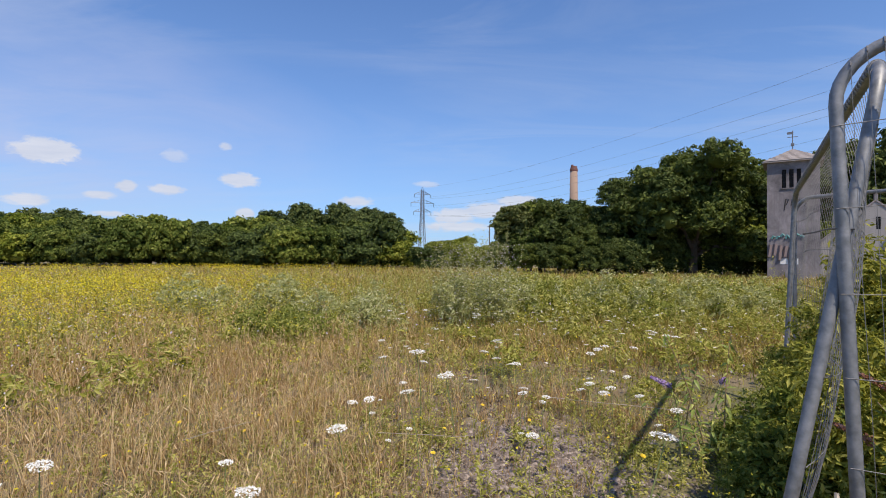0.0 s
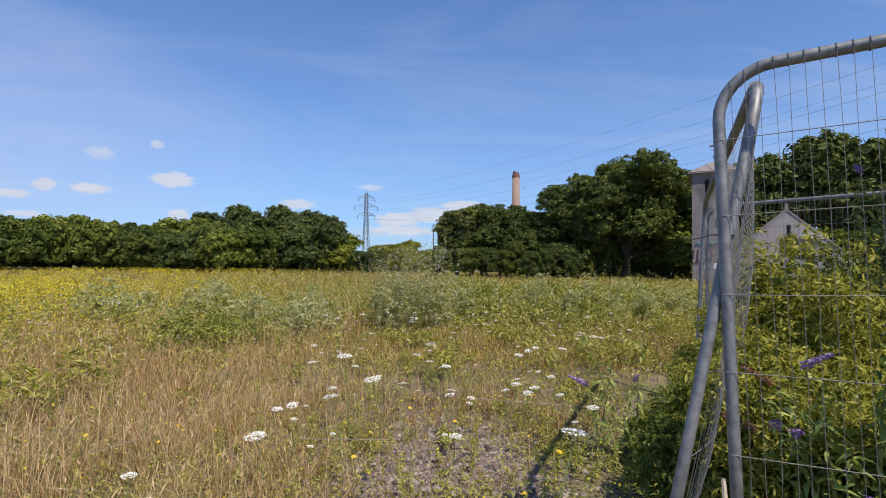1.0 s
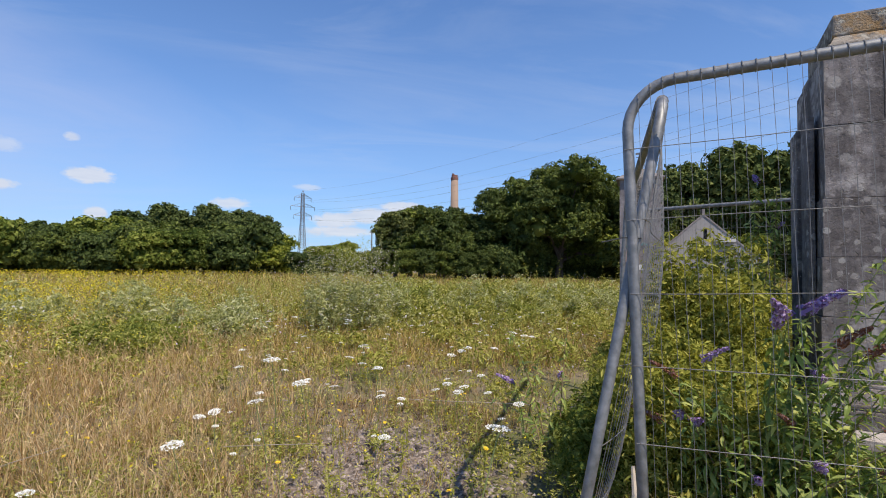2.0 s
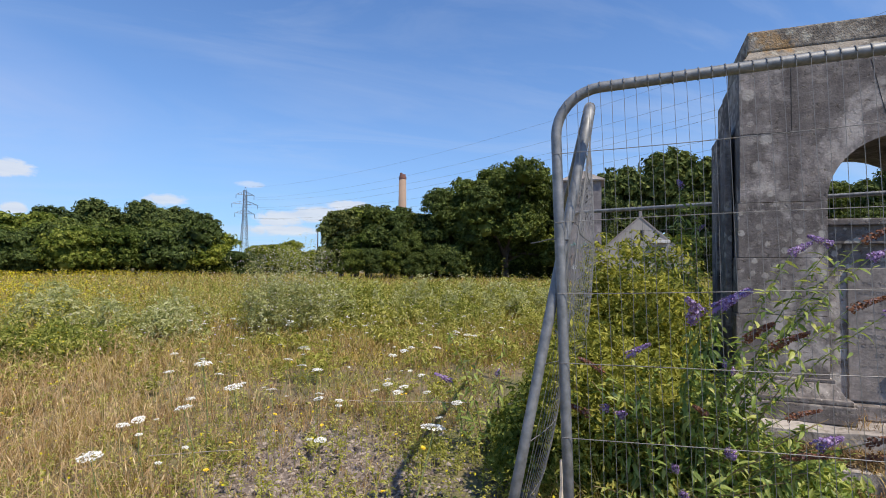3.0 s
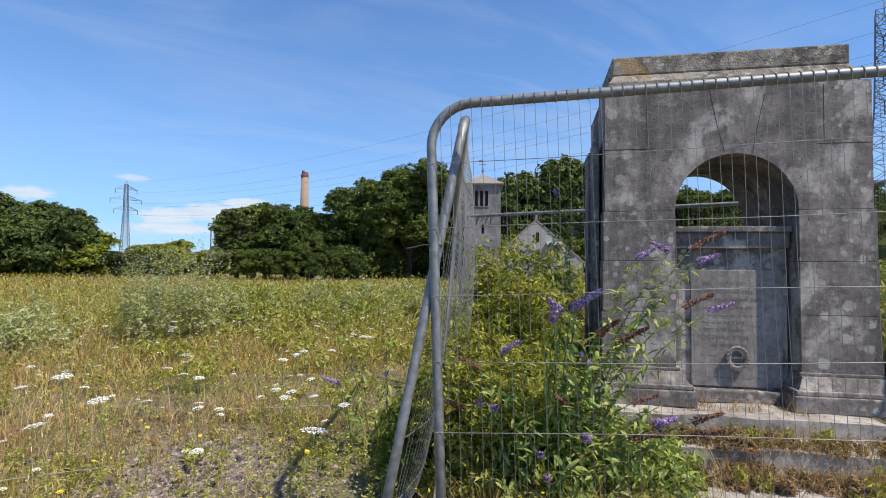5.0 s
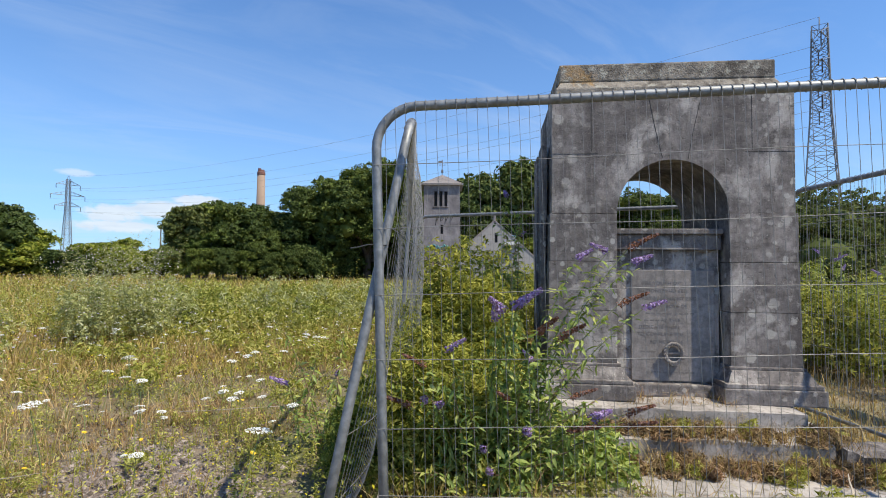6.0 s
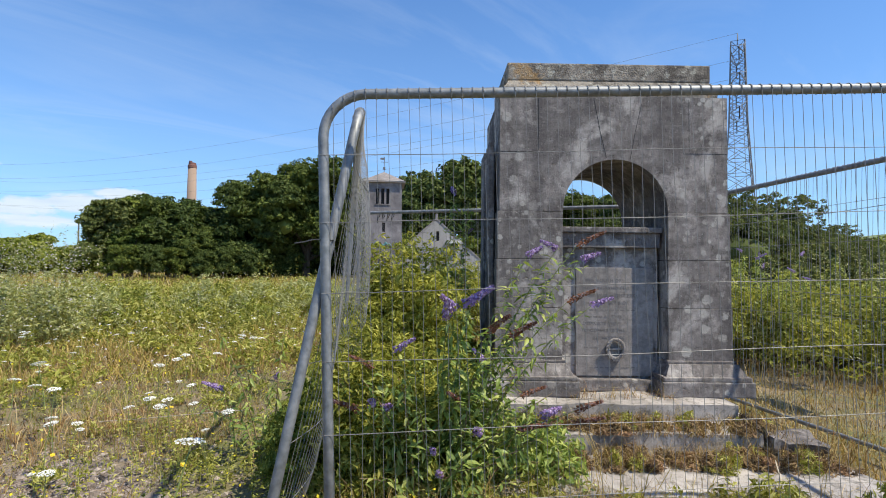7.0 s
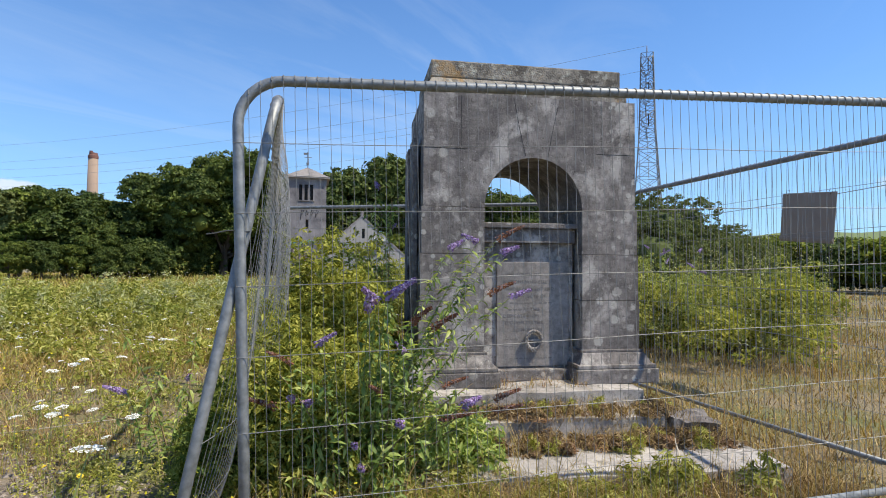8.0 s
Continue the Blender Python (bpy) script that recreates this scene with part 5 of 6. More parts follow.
weed_mass("tall_weeds", "pale weeds rising above the meadow", blob_spots(40, 3.8, 11.8, 4.2, 1.6, 41), 0.95, 0.24, 380, 0.018, PALELEAF, 41, 5.0, long=2.2)
leaf_stand("tall_weeds", "scattered tall weeds above the meadow", patchy(620, 8.0, 20, -20, 40, 0.6, 57, 1.0), 1.3, 36, 0.09, GREENGRASS, 57, 0.3, 0.34)
weed_mass("tall_weeds", "green weed clump in the meadow", blob_spots(20, -2.5, 8.2, 0.9, 0.7, 36), 0.55, 0.26, 700, 0.014, WEEDDARK, 36, 5.0, long=2.4)
weed_mass("tall_weeds", "grey-green weeds with lilac heads in the meadow", blob_spots(40, -4.0, 11.8, 2.4, 1.0, 39), 0.8, 0.28, 420, 0.019, PALELEAF, 39, 5.0, long=2.2)
weed_mass("tall_weeds", "grey-green weed clumps in the meadow", blob_spots(16, -1.6, 9.6, 0.9, 0.8, 47), 0.66, 0.22, 500, 0.016, PALELEAF, 47, 5.0, long=2.2)
weed_mass("meadow_weeds", "green weeds in patches over the middle meadow", patchy(620, 5.5, 24, -50, 44, 0.75, 58), 0.40, 0.24, 200, 0.017, GREENGRASS, 58, 5.0, long=2.4)
weed_mass("meadow_weeds", "low yellow-green herbs in patches over the meadow", patchy(700, 3.4, 14, -50, 40, 1.3, 59, 3.0), 0.17, 0.14, 180, 0.0095, GREENGRASS, 59, 4.5, long=2.4)
weed_mass("tall_weeds", "tall green weeds beyond the memorial", blob_spots(76, 10.3, 2.7, 2.4, 2.0, 37), 1.35, 0.36, 700, 0.019, WEEDDARK, 37, 5.0, long=2.0)
weed_mass("tall_weeds", "yellow-green bushy weeds beyond the memorial", blob_spots(60, 9.8, 2.2, 2.3, 1.7, 42), 1.15, 0.32, 600, 0.018, FEATHER, 42, 5.0, long=2.0)
weed_mass("tall_weeds", "tall green weeds behind the memorial", blob_spots(60, 8.2, 6.5, 2.0, 2.0, 38), 1.25, 0.34, 500, 0.019, FEATHER, 38, 5.0, long=2.0)
leaf_stand("tall_weeds", "spires of the weeds beyond the memorial", blob_spots(150, 10.0, 2.6, 2.6, 2.0, 48), 1.75, 40, 0.08, PALELEAF, 48, 0.3, 0.3)


bx, by = blob_spots(1700, 0.65, 10.4, 0.95, 0.9, 61)
flecks("white_weed_flowers", np.stack([bx, by, rng.uniform(0.5, 1.65, len(bx))], 1), np.full(len(bx), 0.014), PALEFLOWER, "small white flowers on the tall weeds")


def step_growth():
    """Dry grass and dead growth along the treads of the memorial's steps."""
    for y0, y1, z, n, x0, x1, tall in ((-0.60, -0.32, 0.225, 3400, -1.2, 1.0, 0.020), (-0.84, -0.60, 0.09, 4200, -1.4, 1.15, 0.030), (-1.55, -1.16, -0.02, 8000, -1.5, 1.5, 0.036), (-0.2, 0.04, 0.355, 1100, -0.38, 0.40, 0.018)):
        lx, ly = rng.uniform(x0, x1, n), rng.uniform(y0, y1, n)
        keep = rng.uniform(0, 1, n) < 0.15 + 0.85 * clumped(lx * 4, ly * 4, 1.0, int(100 * z) + 40)
        lx, ly = lx[keep], ly[keep]
        x, y = 4.0 + lx * ARCH_R.x - ly * ARCH_R.y, 2.0 + lx * ARCH_R.y + ly * ARCH_R.x
        kind = rng.uniform(0, 1, len(x))
        for lo, hi, mat, lab in ((0.0, 0.38, THATCH if z < 0.3 else RUSTY, "brown dead growth on the memorial steps"), (0.38, 0.68, DRYGRASS, "dry matted grass growing on the memorial steps"), (0.68, 1.0, MIDGRASS, "green grass tufts growing on the memorial steps")):
            sel = (kind >= lo) & (kind < hi)
            k = int(sel.sum())
            ob = blades("step_grass", x[sel], y[sel], rng.gamma(4, tall, k) + 0.015, np.full(k, 0.0036), rng.uniform(0.2, 1.6, k), mat, lab)
            ob.location.z = z + 0.02


RUSTY = leafy("rusty_dead_plant", (0.22, 0.125, 0.07), (0.33, 0.20, 0.115), (0.42, 0.30, 0.18), through=0.2)
step_growth()


def step_tangle():
    """Dead matted tangle and fresh tufts that sit on the treads of the steps."""
    g = random.Random(88)
    for y0, y1, z, n, x0, x1 in ((-0.55, -0.34, 0.225, 46, -0.9, 0.95), (-0.86, -0.62, 0.09, 64, -1.2, 1.15)):
        for mat, share, tall, wide, leaf, lab in ((THATCH, 1.0, 0.10, 0.06, 0.0065, "brown matted dead growth on the memorial steps"), (GREENGRASS, 0.28, 0.13, 0.05, 0.0060, "green tufts sprouting on the memorial steps"), (RUSTY, 0.3, 0.09, 0.05, 0.006, "rusty dead stalks on the memorial steps")):
            xs, ys = [], []
            for _ in range(int(n * share)):
                lx, ly = g.uniform(x0, x1), g.uniform(y0, y1)
                xs.append(4.0 + lx * ARCH_R.x - ly * ARCH_R.y)
                ys.append(2.0 + lx * ARCH_R.y + ly * ARCH_R.x)
            weed_mass("step_growth", lab, (xs, ys), tall, wide, 170, leaf, mat, g.randrange(999), 4.0, "weeds", 3.4, z)
    # yellow-green leaves that spill over the steps' end and the slab
    xs, ys = [], []
    for _ in range(34):
        lx, ly = g.uniform(-1.25, -0.62), g.uniform(-1.12, -0.66)
        xs.append(4.0 + lx * ARCH_R.x - ly * ARCH_R.y)
        ys.append(2.0 + lx * ARCH_R.y + ly * ARCH_R.x)
    weed_mass("step_weeds", "yellow-green leafy weeds spilling over the steps", (xs, ys), 0.40, 0.10, 260, 0.013, BUDLEAF, 89, 3.4, "weeds", 1.8, 0.05)
    xs, ys = [], []
    for _ in range(26):
        lx, ly = g.uniform(-1.5, 0.9), g.uniform(-1.5, -1.22)
        xs.append(4.0 + lx * ARCH_R.x - ly * ARCH_R.y)
        ys.append(2.0 + lx * ARCH_R.y + ly * ARCH_R.x)
    weed_mass("slab_weeds", "green weeds along the front of the slab", (xs, ys), 0.22, 0.10, 300, 0.009, GREENGRASS, 90, 4.0, "weeds", 2.6)


step_tangle()

# ---- buddleia ----


def leaf_mesh(name, length, width, droop, mat):
    """A lance-shaped leaf, folded a little along its midrib and bent down."""
    me = bpy.data.meshes.new(name)
    v, f = [], []
    for i, (t, k) in enumerate(((0.0, 0.05), (0.22, 0.8), (0.5, 1.0), (0.78, 0.62), (1.0, 0.02))):
        z = -droop * length * t * t
        v += [(t * length, -k * width / 2, z + 0.12 * k * width), (t * length, 0, z), (t * length, k * width / 2, z + 0.12 * k * width)]
        if i:
            a = 3 * i
            f += [(a - 3, a - 2, a + 1, a), (a - 2, a - 1, a + 2, a + 1)]
    me.from_pydata(v, [], f)
    me.materials.append(mat)
    return me


def spike_mesh(name, length, radius, mat, seed, florets=170):
    """A tapering flower spike of many small florets round its stalk."""
    g = np.random.default_rng(seed)
    t = g.uniform(0, 1, florets) ** 0.85
    a = g.uniform(0, 6.283, florets)
    r = radius * (1 - 0.75 * t) * g.uniform(0.75, 1.1, florets)
    c = np.stack([t * length, r * np.cos(a), r * np.sin(a) - 0.10 * length * t * t], 1)
    n = np.stack([0.3 + 0 * a, np.cos(a), np.sin(a)], 1) + g.normal(size=(florets, 3)) * 0.3
    n /= np.linalg.norm(n, axis=1, keepdims=True)
    u = np.cross(n, g.normal(size=(florets, 3)))
    u /= np.linalg.norm(u, axis=1, keepdims=True)
    w2 = np.cross(n, u)
    s = (0.0052 * g.uniform(0.7, 1.4, florets))[:, None]
    v = np.stack([c - u * s, c + w2 * s + n * s * 0.4, c + u * s, c - w2 * s + n * s * 0.4], 1).reshape(-1, 3)
    f = (np.arange(florets)[:, None] * 4 + np.arange(4)).tolist()
    k = len(v)
    core = [(0, 0.35 * radius, 0), (0, -0.2 * radius, 0.3 * radius), (0, -0.2 * radius, -0.3 * radius), (length * 0.95, 0, -0.09 * length)]
    v = np.concatenate([v, np.array(core)])
    f += [[k, k + 1, k + 3], [k + 1, k + 2, k + 3], [k + 2, k, k + 3]]
    me = bpy.data.meshes.new(name)
    me.from_pydata(v.tolist(), [], f)
    me.materials.append(mat)
    return me


LEAVES = [leaf_mesh("leaf", 0.080, 0.025, 0.6, BUDLEAF), leaf_mesh("leaf", 0.066, 0.022, 0.8, BUDLEAF), leaf_mesh("leaf", 0.046, 0.016, 0.45, BUDLEAF)]
SPIKES = [spike_mesh("flower_spike", 0.13, 0.022, MAUVE, 1), spike_mesh("flower_spike", 0.10, 0.02, MAUVE, 2), spike_mesh("flower_spike", 0.15, 0.016, SPENT, 3), spike_mesh("flower_spike", 0.06, 0.022, MAUVE, 4, 110)]


def buddleia(spot, tips, label, seed, joined, wander, singles=300, tall=1.0, spread=1.0, skirt=0):
    """A buddleia bush. tips: x, y, z of the flower spikes, which spike and which way it points."""
    g = random.Random(seed)
    base = Vector(spot)
    b = thing("buddleia", Matrix.Translation(base), label, "buddleia")
    nodes = []
    stems = [(Vector(t[:3]) - base, t[3], t[4]) for t in tips]
    for k in range(wander):
        a, r = g.uniform(0, 6.283), g.uniform(0.12, 0.60) * spread
        stems.append((Vector((math.cos(a) * r * 1.1 * ARCH_R.x - math.sin(a) * r * 0.6 * ARCH_R.y, math.cos(a) * r * 1.1 * ARCH_R.y + math.sin(a) * r * 0.6 * ARCH_R.x, g.uniform(0.22, 0.92) * tall)), None, 0))
    for k in range(skirt):
        a, r = g.uniform(-1.0, 1.3), g.uniform(0.28, 0.62)
        low = SUN_DIR.copy()
        low.rotate(Matrix.Rotation(a, 3, "Z"))
        stems.append((Vector((low.x * r, low.y * r, g.uniform(0.16, 0.62))), None, 0))
    for tip, spike, heading in stems:
        root = Vector((g.uniform(-0.16, 0.16), g.uniform(-0.12, 0.12), -0.02))
        mid = root.lerp(tip, 0.5) + Vector((0, 0, 0.10 * tip.z + 0.05)) - Vector((tip.x, tip.y, 0)) * 0.12
        curve = []
        for i in range(9):
            t = i / 8
            curve.append(root * (1 - t) ** 2 + mid * 2 * t * (1 - t) + tip * t * t)
        part("stem", tube(bmesh.new(), curve, [0.006 * (1 - 0.7 * i / 8) for i in range(9)], 5), GREENSTEM if spike is not None else STALK, b)
        long = sum((q - p).length for p, q in zip(curve, curve[1:]))
        for i in range(int(long / 0.045)):
            t = 0.22 + 0.76 * i / max(int(long / 0.045), 1)
            p = root * (1 - t) ** 2 + mid * 2 * t * (1 - t) + tip * t * t
            turn = g.uniform(0, 360)
            for s in (0, 180):
                nodes.append((p, turn + s + g.uniform(-25, 25), g.uniform(-30, 45), 1.15 - 0.45 * t))
        if spike is not None:
            d = (curve[-1] - curve[-3]).normalized()
            ob = new("flower_spike", SPIKES[spike])
            ob.parent = b
            up_tilt = math.degrees(math.asin(max(-0.9, min(0.9, d.z)))) * 0.6
            ob.matrix_basis = Matrix.Translation(tip) @ pose(0, 0, 0, 0, 0, heading) @ pose(0, 0, 0, 0, -up_tilt, 0) @ Matrix.Diagonal((*[g.uniform(1.0, 1.4)] * 3, 1))
    g.shuffle(nodes)

    def placed(node):
        p, turn, tilt, size = node
        return Matrix.Translation(p) @ pose(0, 0, 0, 0, -tilt, turn) @ pose(0, 0, 0, g.uniform(-40, 40), 0, 0) @ Matrix.Scale(size * g.uniform(0.75, 1.2), 4)

    for node in nodes[:singles]:
        ob = new("leaf", LEAVES[g.randrange(3)])
        ob.parent = b
        ob.matrix_basis = placed(node)
    v, f = [], []
    rest = nodes[singles:]
    for k in range(joined):
        p, turn, tilt, size = rest[k % len(rest)] if rest else nodes[k % len(nodes)]
        p = p + Vector((g.uniform(-0.06, 0.06), g.uniform(-0.06, 0.06), g.uniform(-0.05, 0.05))) * (k >= len(rest))
        m = placed((p, turn + (g.uniform(0, 360) if k >= len(rest) else 0), tilt, size))
        me = LEAVES[k % 3]
        o = len(v)
        v += [tuple(m @ q.co) for q in me.vertices]
        f += [[o + i for i in q.vertices] for q in me.polygons]
    ob = raw("foliage", v, f, BUDLEAF, b)
    tagged(ob, kind="stuff")
    return b


TIPS = (
    (2.02, 1.66, 1.13, 0, 200), (2.10, 1.63, 1.17, 0, -20), (2.00, 1.70, 1.09, 0, 230), (2.06, 1.64, 1.15, 0, -60), (1.98, 2.10, 0.88, 0, -60), (1.80, 2.05, 0.64, 3, 250), (1.88, 2.05, 0.60, 3, 270),
    (2.30, 1.75, 0.84, 1, 80), (2.72, 1.52, 1.15, 2, -35), (2.83, 1.44, 1.13, 0, -40), (2.78, 1.50, 1.46, 2, -35), (2.68, 1.56, 1.44, 1, 130),
    (2.55, 1.66, 1.40, 1, -30), (2.80, 1.48, 1.38, 1, -35), (2.22, 1.70, 0.50, 3, 220), (2.04, 1.85, 0.40, 3, 240), (2.50, 1.52, 0.56, 1, -10),
    (2.62, 1.40, 0.60, 2, -20), (2.05, 1.80, 0.30, 3, 230), (1.86, 2.12, 0.80, 2, 160), (1.76, 2.10, 0.60, 2, 180), (2.22, 1.62, 1.02, 2, 260), (2.34, 1.60, 0.98, 2, -80),
    (2.45, 1.62, 0.66, 2, -30), (2.66, 1.44, 0.52, 2, -40), (2.40, 1.60, 0.50, 2, -60), (2.14, 1.75, 0.66, 2, 200))
buddleia((2.16, 1.98, 0.0), TIPS, "flowering mauve buddleia bush growing behind the fence panel", 5, 5200, 58, skirt=22)
buddleia((3.16, 3.02, 0.0), ((3.20, 3.0, 1.95, 1, 60), (3.3, 2.95, 1.62, 3, -40)), "tall slender buddleia beside the memorial", 12, 2000, 22, 120, 2.1, 0.32)
FAR_TIPS = tuple((9.2 + 0.9 * math.cos(k * 2.4) * (k / 9) ** 0.5, 2.6 + 0.9 * math.sin(k * 2.4) * (k / 9) ** 0.5, 1.35 + 0.25 * math.sin(k * 1.7), k % 2, k * 70) for k in range(10))
buddleia((9.2, 2.6, 0.0), FAR_TIPS, "lilac buddleia among tall weeds beyond the memorial", 6, 900, 16, 60)
buddleia((1.75, 3.35, 0.0), ((1.45, 3.26, 0.53, 0, 170), (1.9, 3.5, 0.5, 3, 40)), "low buddleia shoot with one mauve spike", 7, 200, 7, 60)

def foot_grass():
    """Grass that grows along the foot of the standing fence panel."""
    t, off = rng.uniform(0.03, 0.60, 150), rng.uniform(0.03, 0.42, 150)
    x, y = 1.40 + 2.69 * t + 0.6 * off, 1.71 - 2.04 * t + 0.8 * off
    tall = rng.gamma(5, 0.045, 150) + 0.04
    for k, (mat, lab) in enumerate(((GREENGRASS, "green grass along the foot of the fence"), (MIDGRASS, "half-dry grass along the foot of the fence"), (DRYGRASS, "dry stalks along the foot of the fence"))):
        tufts("fence_grass", x[k::3], y[k::3], tall[k::3], 26, mat, lab)


foot_grass()

# ---- flowers in the meadow ----


def wild_carrot():
    c = thing("wild_carrot", Matrix.Identity(4), "wild carrot with a flat white flower head in the dry grass", "flower", "wild carrots")
    part("stem", tube(bmesh.new(), [(0, 0, -0.45), (0.02, 0.0, -0.2), (0, 0, 0)], (0.0028, 0.0025, 0.002), 5), GREENSTEM, c)
    g = np.random.default_rng(9)
    n = 230
    a, r = g.uniform(0, 6.283, n), 0.040 * np.sqrt(g.uniform(0, 1, n))
    pts = np.stack([r * np.cos(a), r * np.sin(a), 0.012 - 5.5 * r * r + 0.002 * g.normal(size=n)], 1)
    flecks("flower_head", pts, np.full(n, 0.0043), PETAL, "", "", 2.5, c)
    return c


carrot = wild_carrot()
FLOWER_R = random.Random(77)
carrot.matrix_basis = pose(-0.58, 2.90, 0.37, 6, -4, 0) @ Matrix.Scale(1.4, 4)
for x, y, z, s in ((-1.49, 1.93, 0.55, 0.78), (1.045, 2.40, 0.508, 1.2), (-0.64, 1.73, 0.55, 0.8), (-0.19, 3.94, 0.61, 1.1), (0.62, 5.8, 0.4, 1.1), (0.03, 3.64, 0.5, 1.05), (-0.21, 3.2, 0.5, 0.9), (0.65, 6.16, 0.33, 1.2), (-1.60, 1.85, 0.50, 0.6), (-0.95, 2.3, 0.42, 0.6)):
    copy_thing(carrot, pose(x, y, z, FLOWER_R.uniform(-14, 14), FLOWER_R.uniform(-14, 14), FLOWER_R.uniform(0, 360)) @ Matrix.Scale(s, 4))
for k in range(120):
    y = FLOWER_R.uniform(3.0, 9.5)
    x = FLOWER_R.uniform(-0.12, 0.55) * y + FLOWER_R.uniform(-0.4, 0.3)
    if y < 6 and x > 1.6:
        continue
    copy_thing(carrot, pose(x, y, FLOWER_R.uniform(0.22, 0.42), FLOWER_R.uniform(-10, 10), FLOWER_R.uniform(-10, 10), FLOWER_R.uniform(0, 360)) @ Matrix.Scale(FLOWER_R.choice((0.4, 0.5, 0.6, 0.75, 0.95)) * min(1.0, 0.45 + y / 12), 4))


def hawkweed():
    h = thing("hawkweed", Matrix.Identity(4), "small yellow hawkweed flower on a thin stem", "flower", "hawkweeds")
    part("stem", tube(bmesh.new(), [(0, 0, -0.22), (0.01, 0, -0.1), (0, 0, 0)], 0.0016, 5), GREENSTEM, h)
    bm = bmesh.new()
    for ring, (rad, z, n) in enumerate(((0.017, 0.004, 14), (0.011, 0.007, 9))):
        for k in range(n):
            a = 6.283 * k / n + ring
            d, q = Vector((math.cos(a), math.sin(a), 0)), Vector((-math.sin(a), math.cos(a), 0))
            bm.faces.new([bm.verts.new(p) for p in (Vector((0, 0, z * 0.4)), d * rad * 0.6 + q * 0.003 + Vector((0, 0, z)), d * rad + Vector((0, 0, z * 1.1)), d * rad * 0.6 - q * 0.003 + Vector((0, 0, z)))])
    part("petals", bm, YELLOW, h)
    return h


hawk = hawkweed()
hawk.matrix_basis = pose(-0.04, 2.75, 0.30, 8, 0, 0)
for k in range(46):
    y = FLOWER_R.uniform(2.0, 6.5)
    x = FLOWER_R.uniform(-0.85, 0.42) * y
    copy_thing(hawk, pose(x, y, FLOWER_R.uniform(0.12, 0.28), FLOWER_R.uniform(-25, 25), FLOWER_R.uniform(-25, 25), FLOWER_R.uniform(0, 360)) @ Matrix.Scale(FLOWER_R.uniform(0.6, 1.2), 4))

# ---- details of the memorial ----


def lettering():
    """The words that can still be read, cut into the tablet; bars for the rest."""
    rows = (("THE YOUTH OF", -0.165, 1.225, 1), ("NATIONS WHO FELL", -0.19, 1.165, 1), ("THAT WAR MIGHT END", -0.19, 1.105, 1), ("BOYS OF", 0.02, 1.045, 1), ("AT THIS", -0.02, 0.935, 1), ("DEDICATE THEM", -0.19, 0.88, 1), ("TO COMPLETE THE", -0.20, 0.825, 1), ("SO NOBLY BE", -0.10, 0.765, 1))
    for text, x, z, _ in rows:
        cu = bpy.data.curves.new("letters", "FONT")
        cu.body, cu.size, cu.extrude, cu.space_character = text, 0.037, 0.0006, 1.12
        tmp = new("letters", cu)
        me = bpy.data.meshes.new_from_object(tmp.evaluated_get(bpy.context.evaluated_depsgraph_get()))
        bpy.data.objects.remove(tmp)
        me.materials.clear()
        me.materials.append(LETTER)
        ob = new("lettering", me)
        ob.parent = memorial
        ob.matrix_basis = Matrix.Translation((x - 0.025, 0.1110, z)) @ pose(0, 0, 0, 90, 0, 0)
    for x, z, n in ((-0.19, 1.045, 4), (-0.16, 0.99, 9), (-0.17, 0.935, 3), (-0.20, 0.69, 3), (-0.20, 0.63, 4), (-0.16, 0.53, 9)):
        for k in range(n):
            part("worn_letter", box(bmesh.new(), x + 0.042 * k, x + 0.042 * k + 0.030, 0.1110, 0.1135, z + 0.004, z + 0.013), LETTER, memorial)


LETTER = plain("worn_cut_letter", (0.12, 0.11, 0.105), (0.24, 0.22, 0.21), 30, 0.9)
lettering()


def wreath():
    """A small carved wreath set on the tablet."""
    bm = bmesh.new()
    ring = [(0.065 * math.cos(a), -0.02, 0.075 * math.sin(a)) for a in (6.283 * k / 28 for k in range(29))]
    tube(bm, ring, 0.014, 8, False)
    for k in range(34):
        a = 6.283 * k / 34
        d, t = Vector((math.cos(a) * 0.065, -0.034, math.sin(a) * 0.075)), Vector((-math.sin(a), 0, math.cos(a)))
        side = Vector((math.cos(a), 0, math.sin(a))) * (0.016 if k % 2 else -0.014)
        bm.faces.new([bm.verts.new(p) for p in (d - t * 0.014, d + side * 0.8, d + t * 0.016 + side * 1.1 + Vector((0, -0.008, 0)), d + Vector((0, -0.004, 0)))])
    box(bm, -0.025, 0.025, -0.035, -0.001, -0.098, -0.068, 0.004)
    box(bm, -0.065, 0.065, -0.018, -0.002, -0.008, 0.008)
    ob = part("wreath", bm, TABLET, memorial, "pale carved stone wreath")
    ob.matrix_basis = Matrix.Translation((0.045, 0.112, 0.69))


wreath()


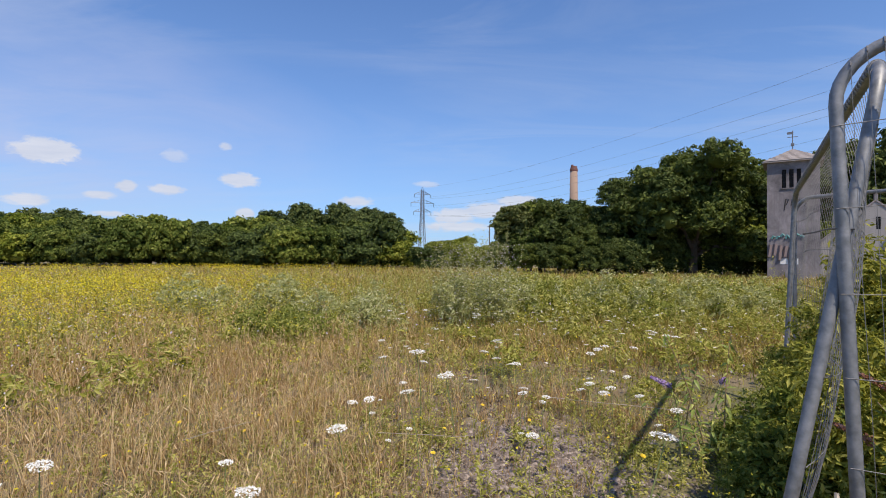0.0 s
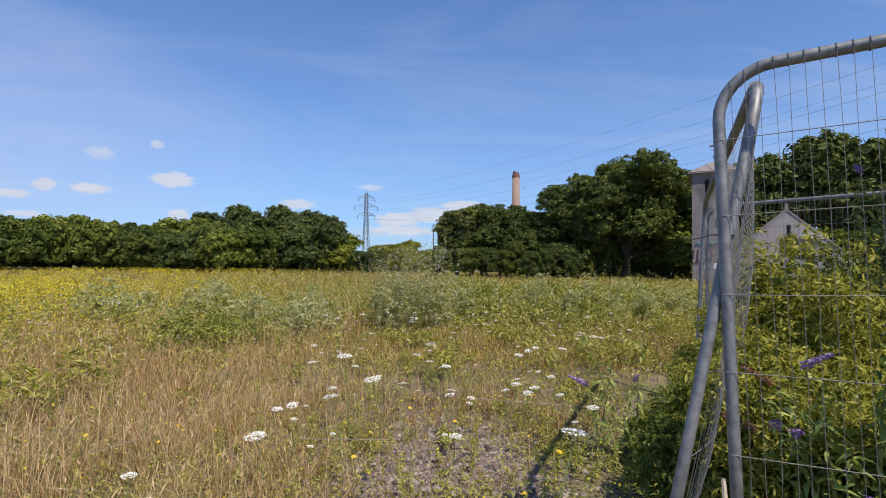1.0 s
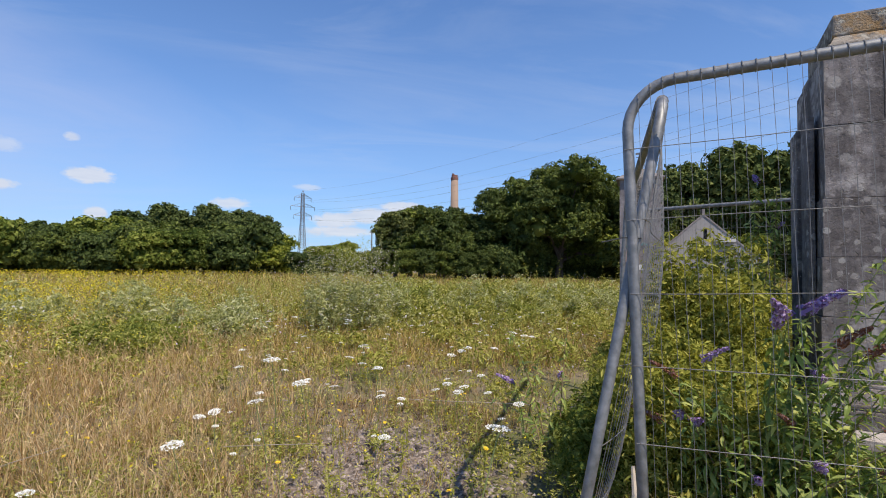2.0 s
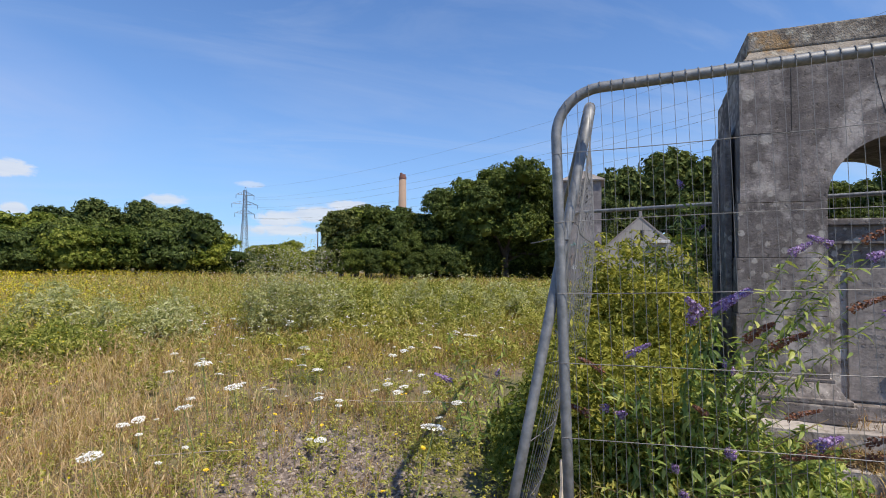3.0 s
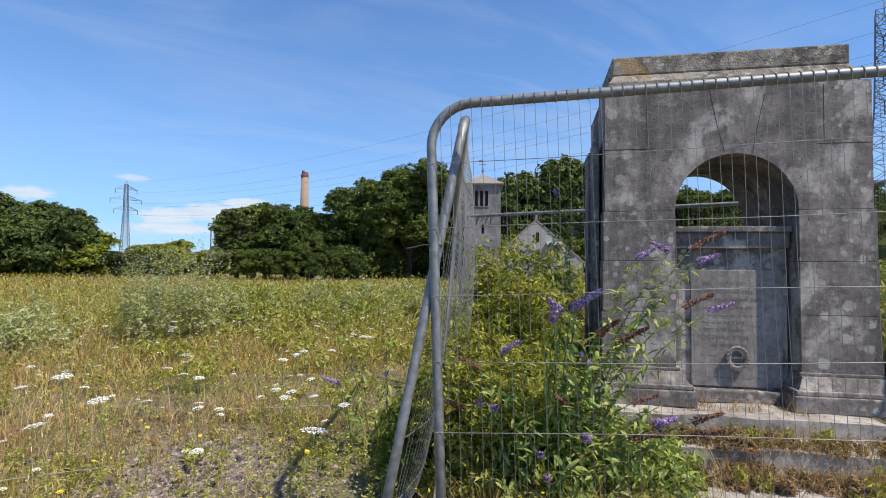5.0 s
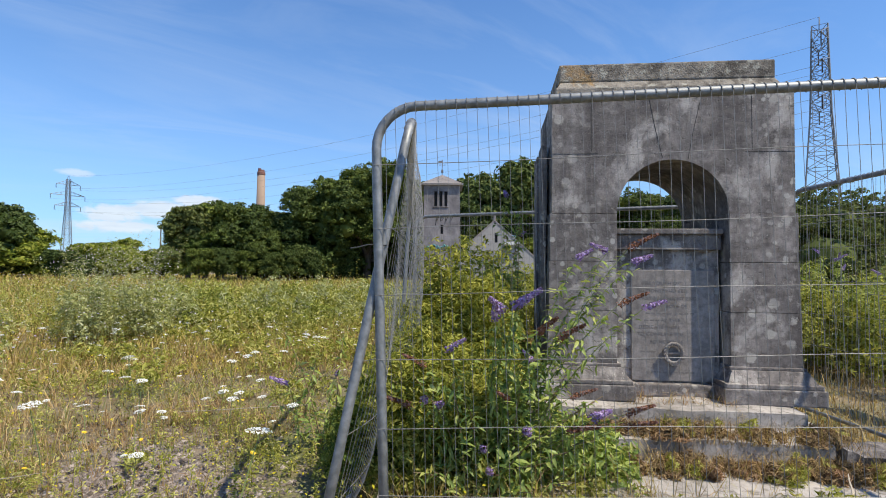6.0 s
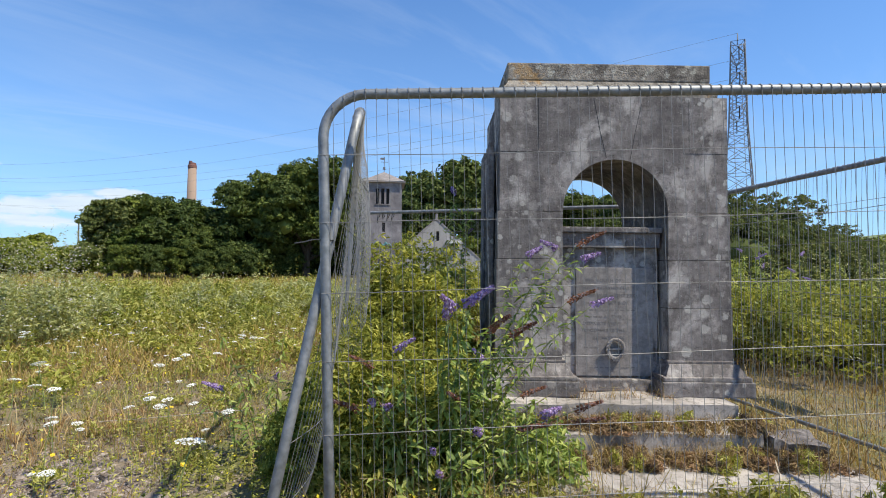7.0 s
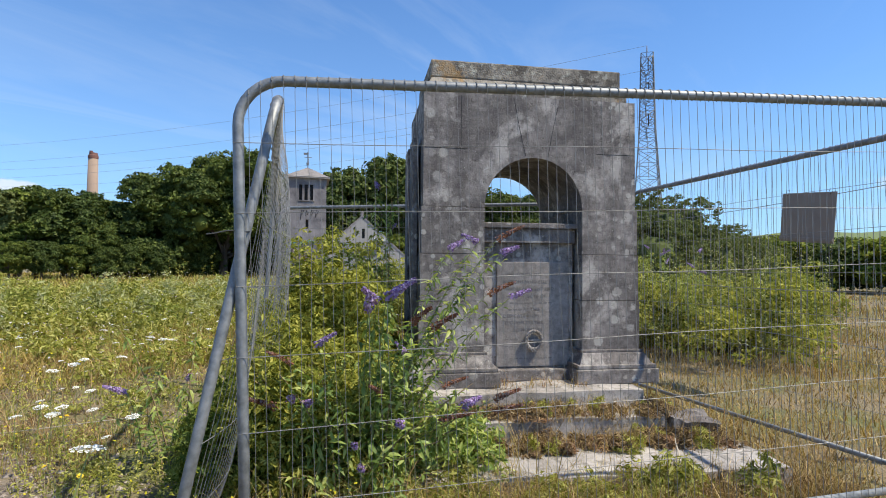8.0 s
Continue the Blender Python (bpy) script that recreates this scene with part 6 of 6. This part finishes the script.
def joints():
    """Open joints between the arch's stones."""
    for pts in ([(-0.60, 2.68), (-0.60, 2.26)], [(0.60, 2.68), (0.60, 2.26)], [(-0.16, 2.68), (-0.11, 2.42), (-0.06, 2.21)], [(0.22, 2.64), (0.17, 2.42), (0.13, 2.20)], [(-0.90, 2.25), (-0.55, 2.25)], [(0.55, 2.25), (0.90, 2.25)]):
        part("open_joint", tube(bmesh.new(), [(x, 0.0004, z) for x, z in pts], 0.0026, 4), DARK, memorial)


joints()


def broken_block():
    """A broken end of the middle step, sunk, in the same concrete as the arch."""
    bm = box(bmesh.new(), -0.15, 0.15, -0.13, 0.16, -0.02, 0.13)
    bmesh.ops.subdivide_edges(bm, edges=bm.edges, cuts=5, use_grid_fill=True)
    for v in bm.verts:
        v.co += noise.noise_vector(v.co * 6.0) * 0.045 + noise.noise_vector(v.co * 17.0) * 0.012
    ob = mesh_object("broken_block", bm, CONCRETE)
    ob.matrix_basis = ARCH_M @ pose(1.0, -0.55, 0.09, 4, 7, -9)
    tagged(ob, "dark broken concrete block half hidden in dry grass", "block")


broken_block()


def loose_sticks():
    """Bleached sticks lying among the weeds."""
    r = random.Random(15)
    for a, b, w in (((1.36, 1.84, 0.02), (1.56, 2.02, 0.42), 0.018), ((0.95, 4.6, 0.10), (1.9, 4.0, 0.16), 0.004), ((3.55, 0.72, 0.12), (4.0, 0.9, 0.17), 0.006), ((-0.4, 3.3, 0.22), (0.15, 3.0, 0.30), 0.0025), ((-1.6, 3.2, 0.2), (-1.1, 3.0, 0.38), 0.0025)):
        p0, p1 = Vector(a), Vector(b)
        pts = [p0.lerp(p1, t / 5) + Vector((r.uniform(-1, 1), r.uniform(-1, 1), r.uniform(-1, 1))) * w * 0.8 for t in range(6)]
        tagged(mesh_object("dry_stick", tube(bmesh.new(), pts, [w, w * 0.95, w * 0.9, w * 0.85, w * 0.7, w * 0.5], 6), STICK), "bleached dry stick lying among the weeds", "stick", "dry sticks")


STICK = plain("bleached_stick", (0.36, 0.30, 0.23), (0.55, 0.49, 0.40), 20, 0.9)
loose_sticks()
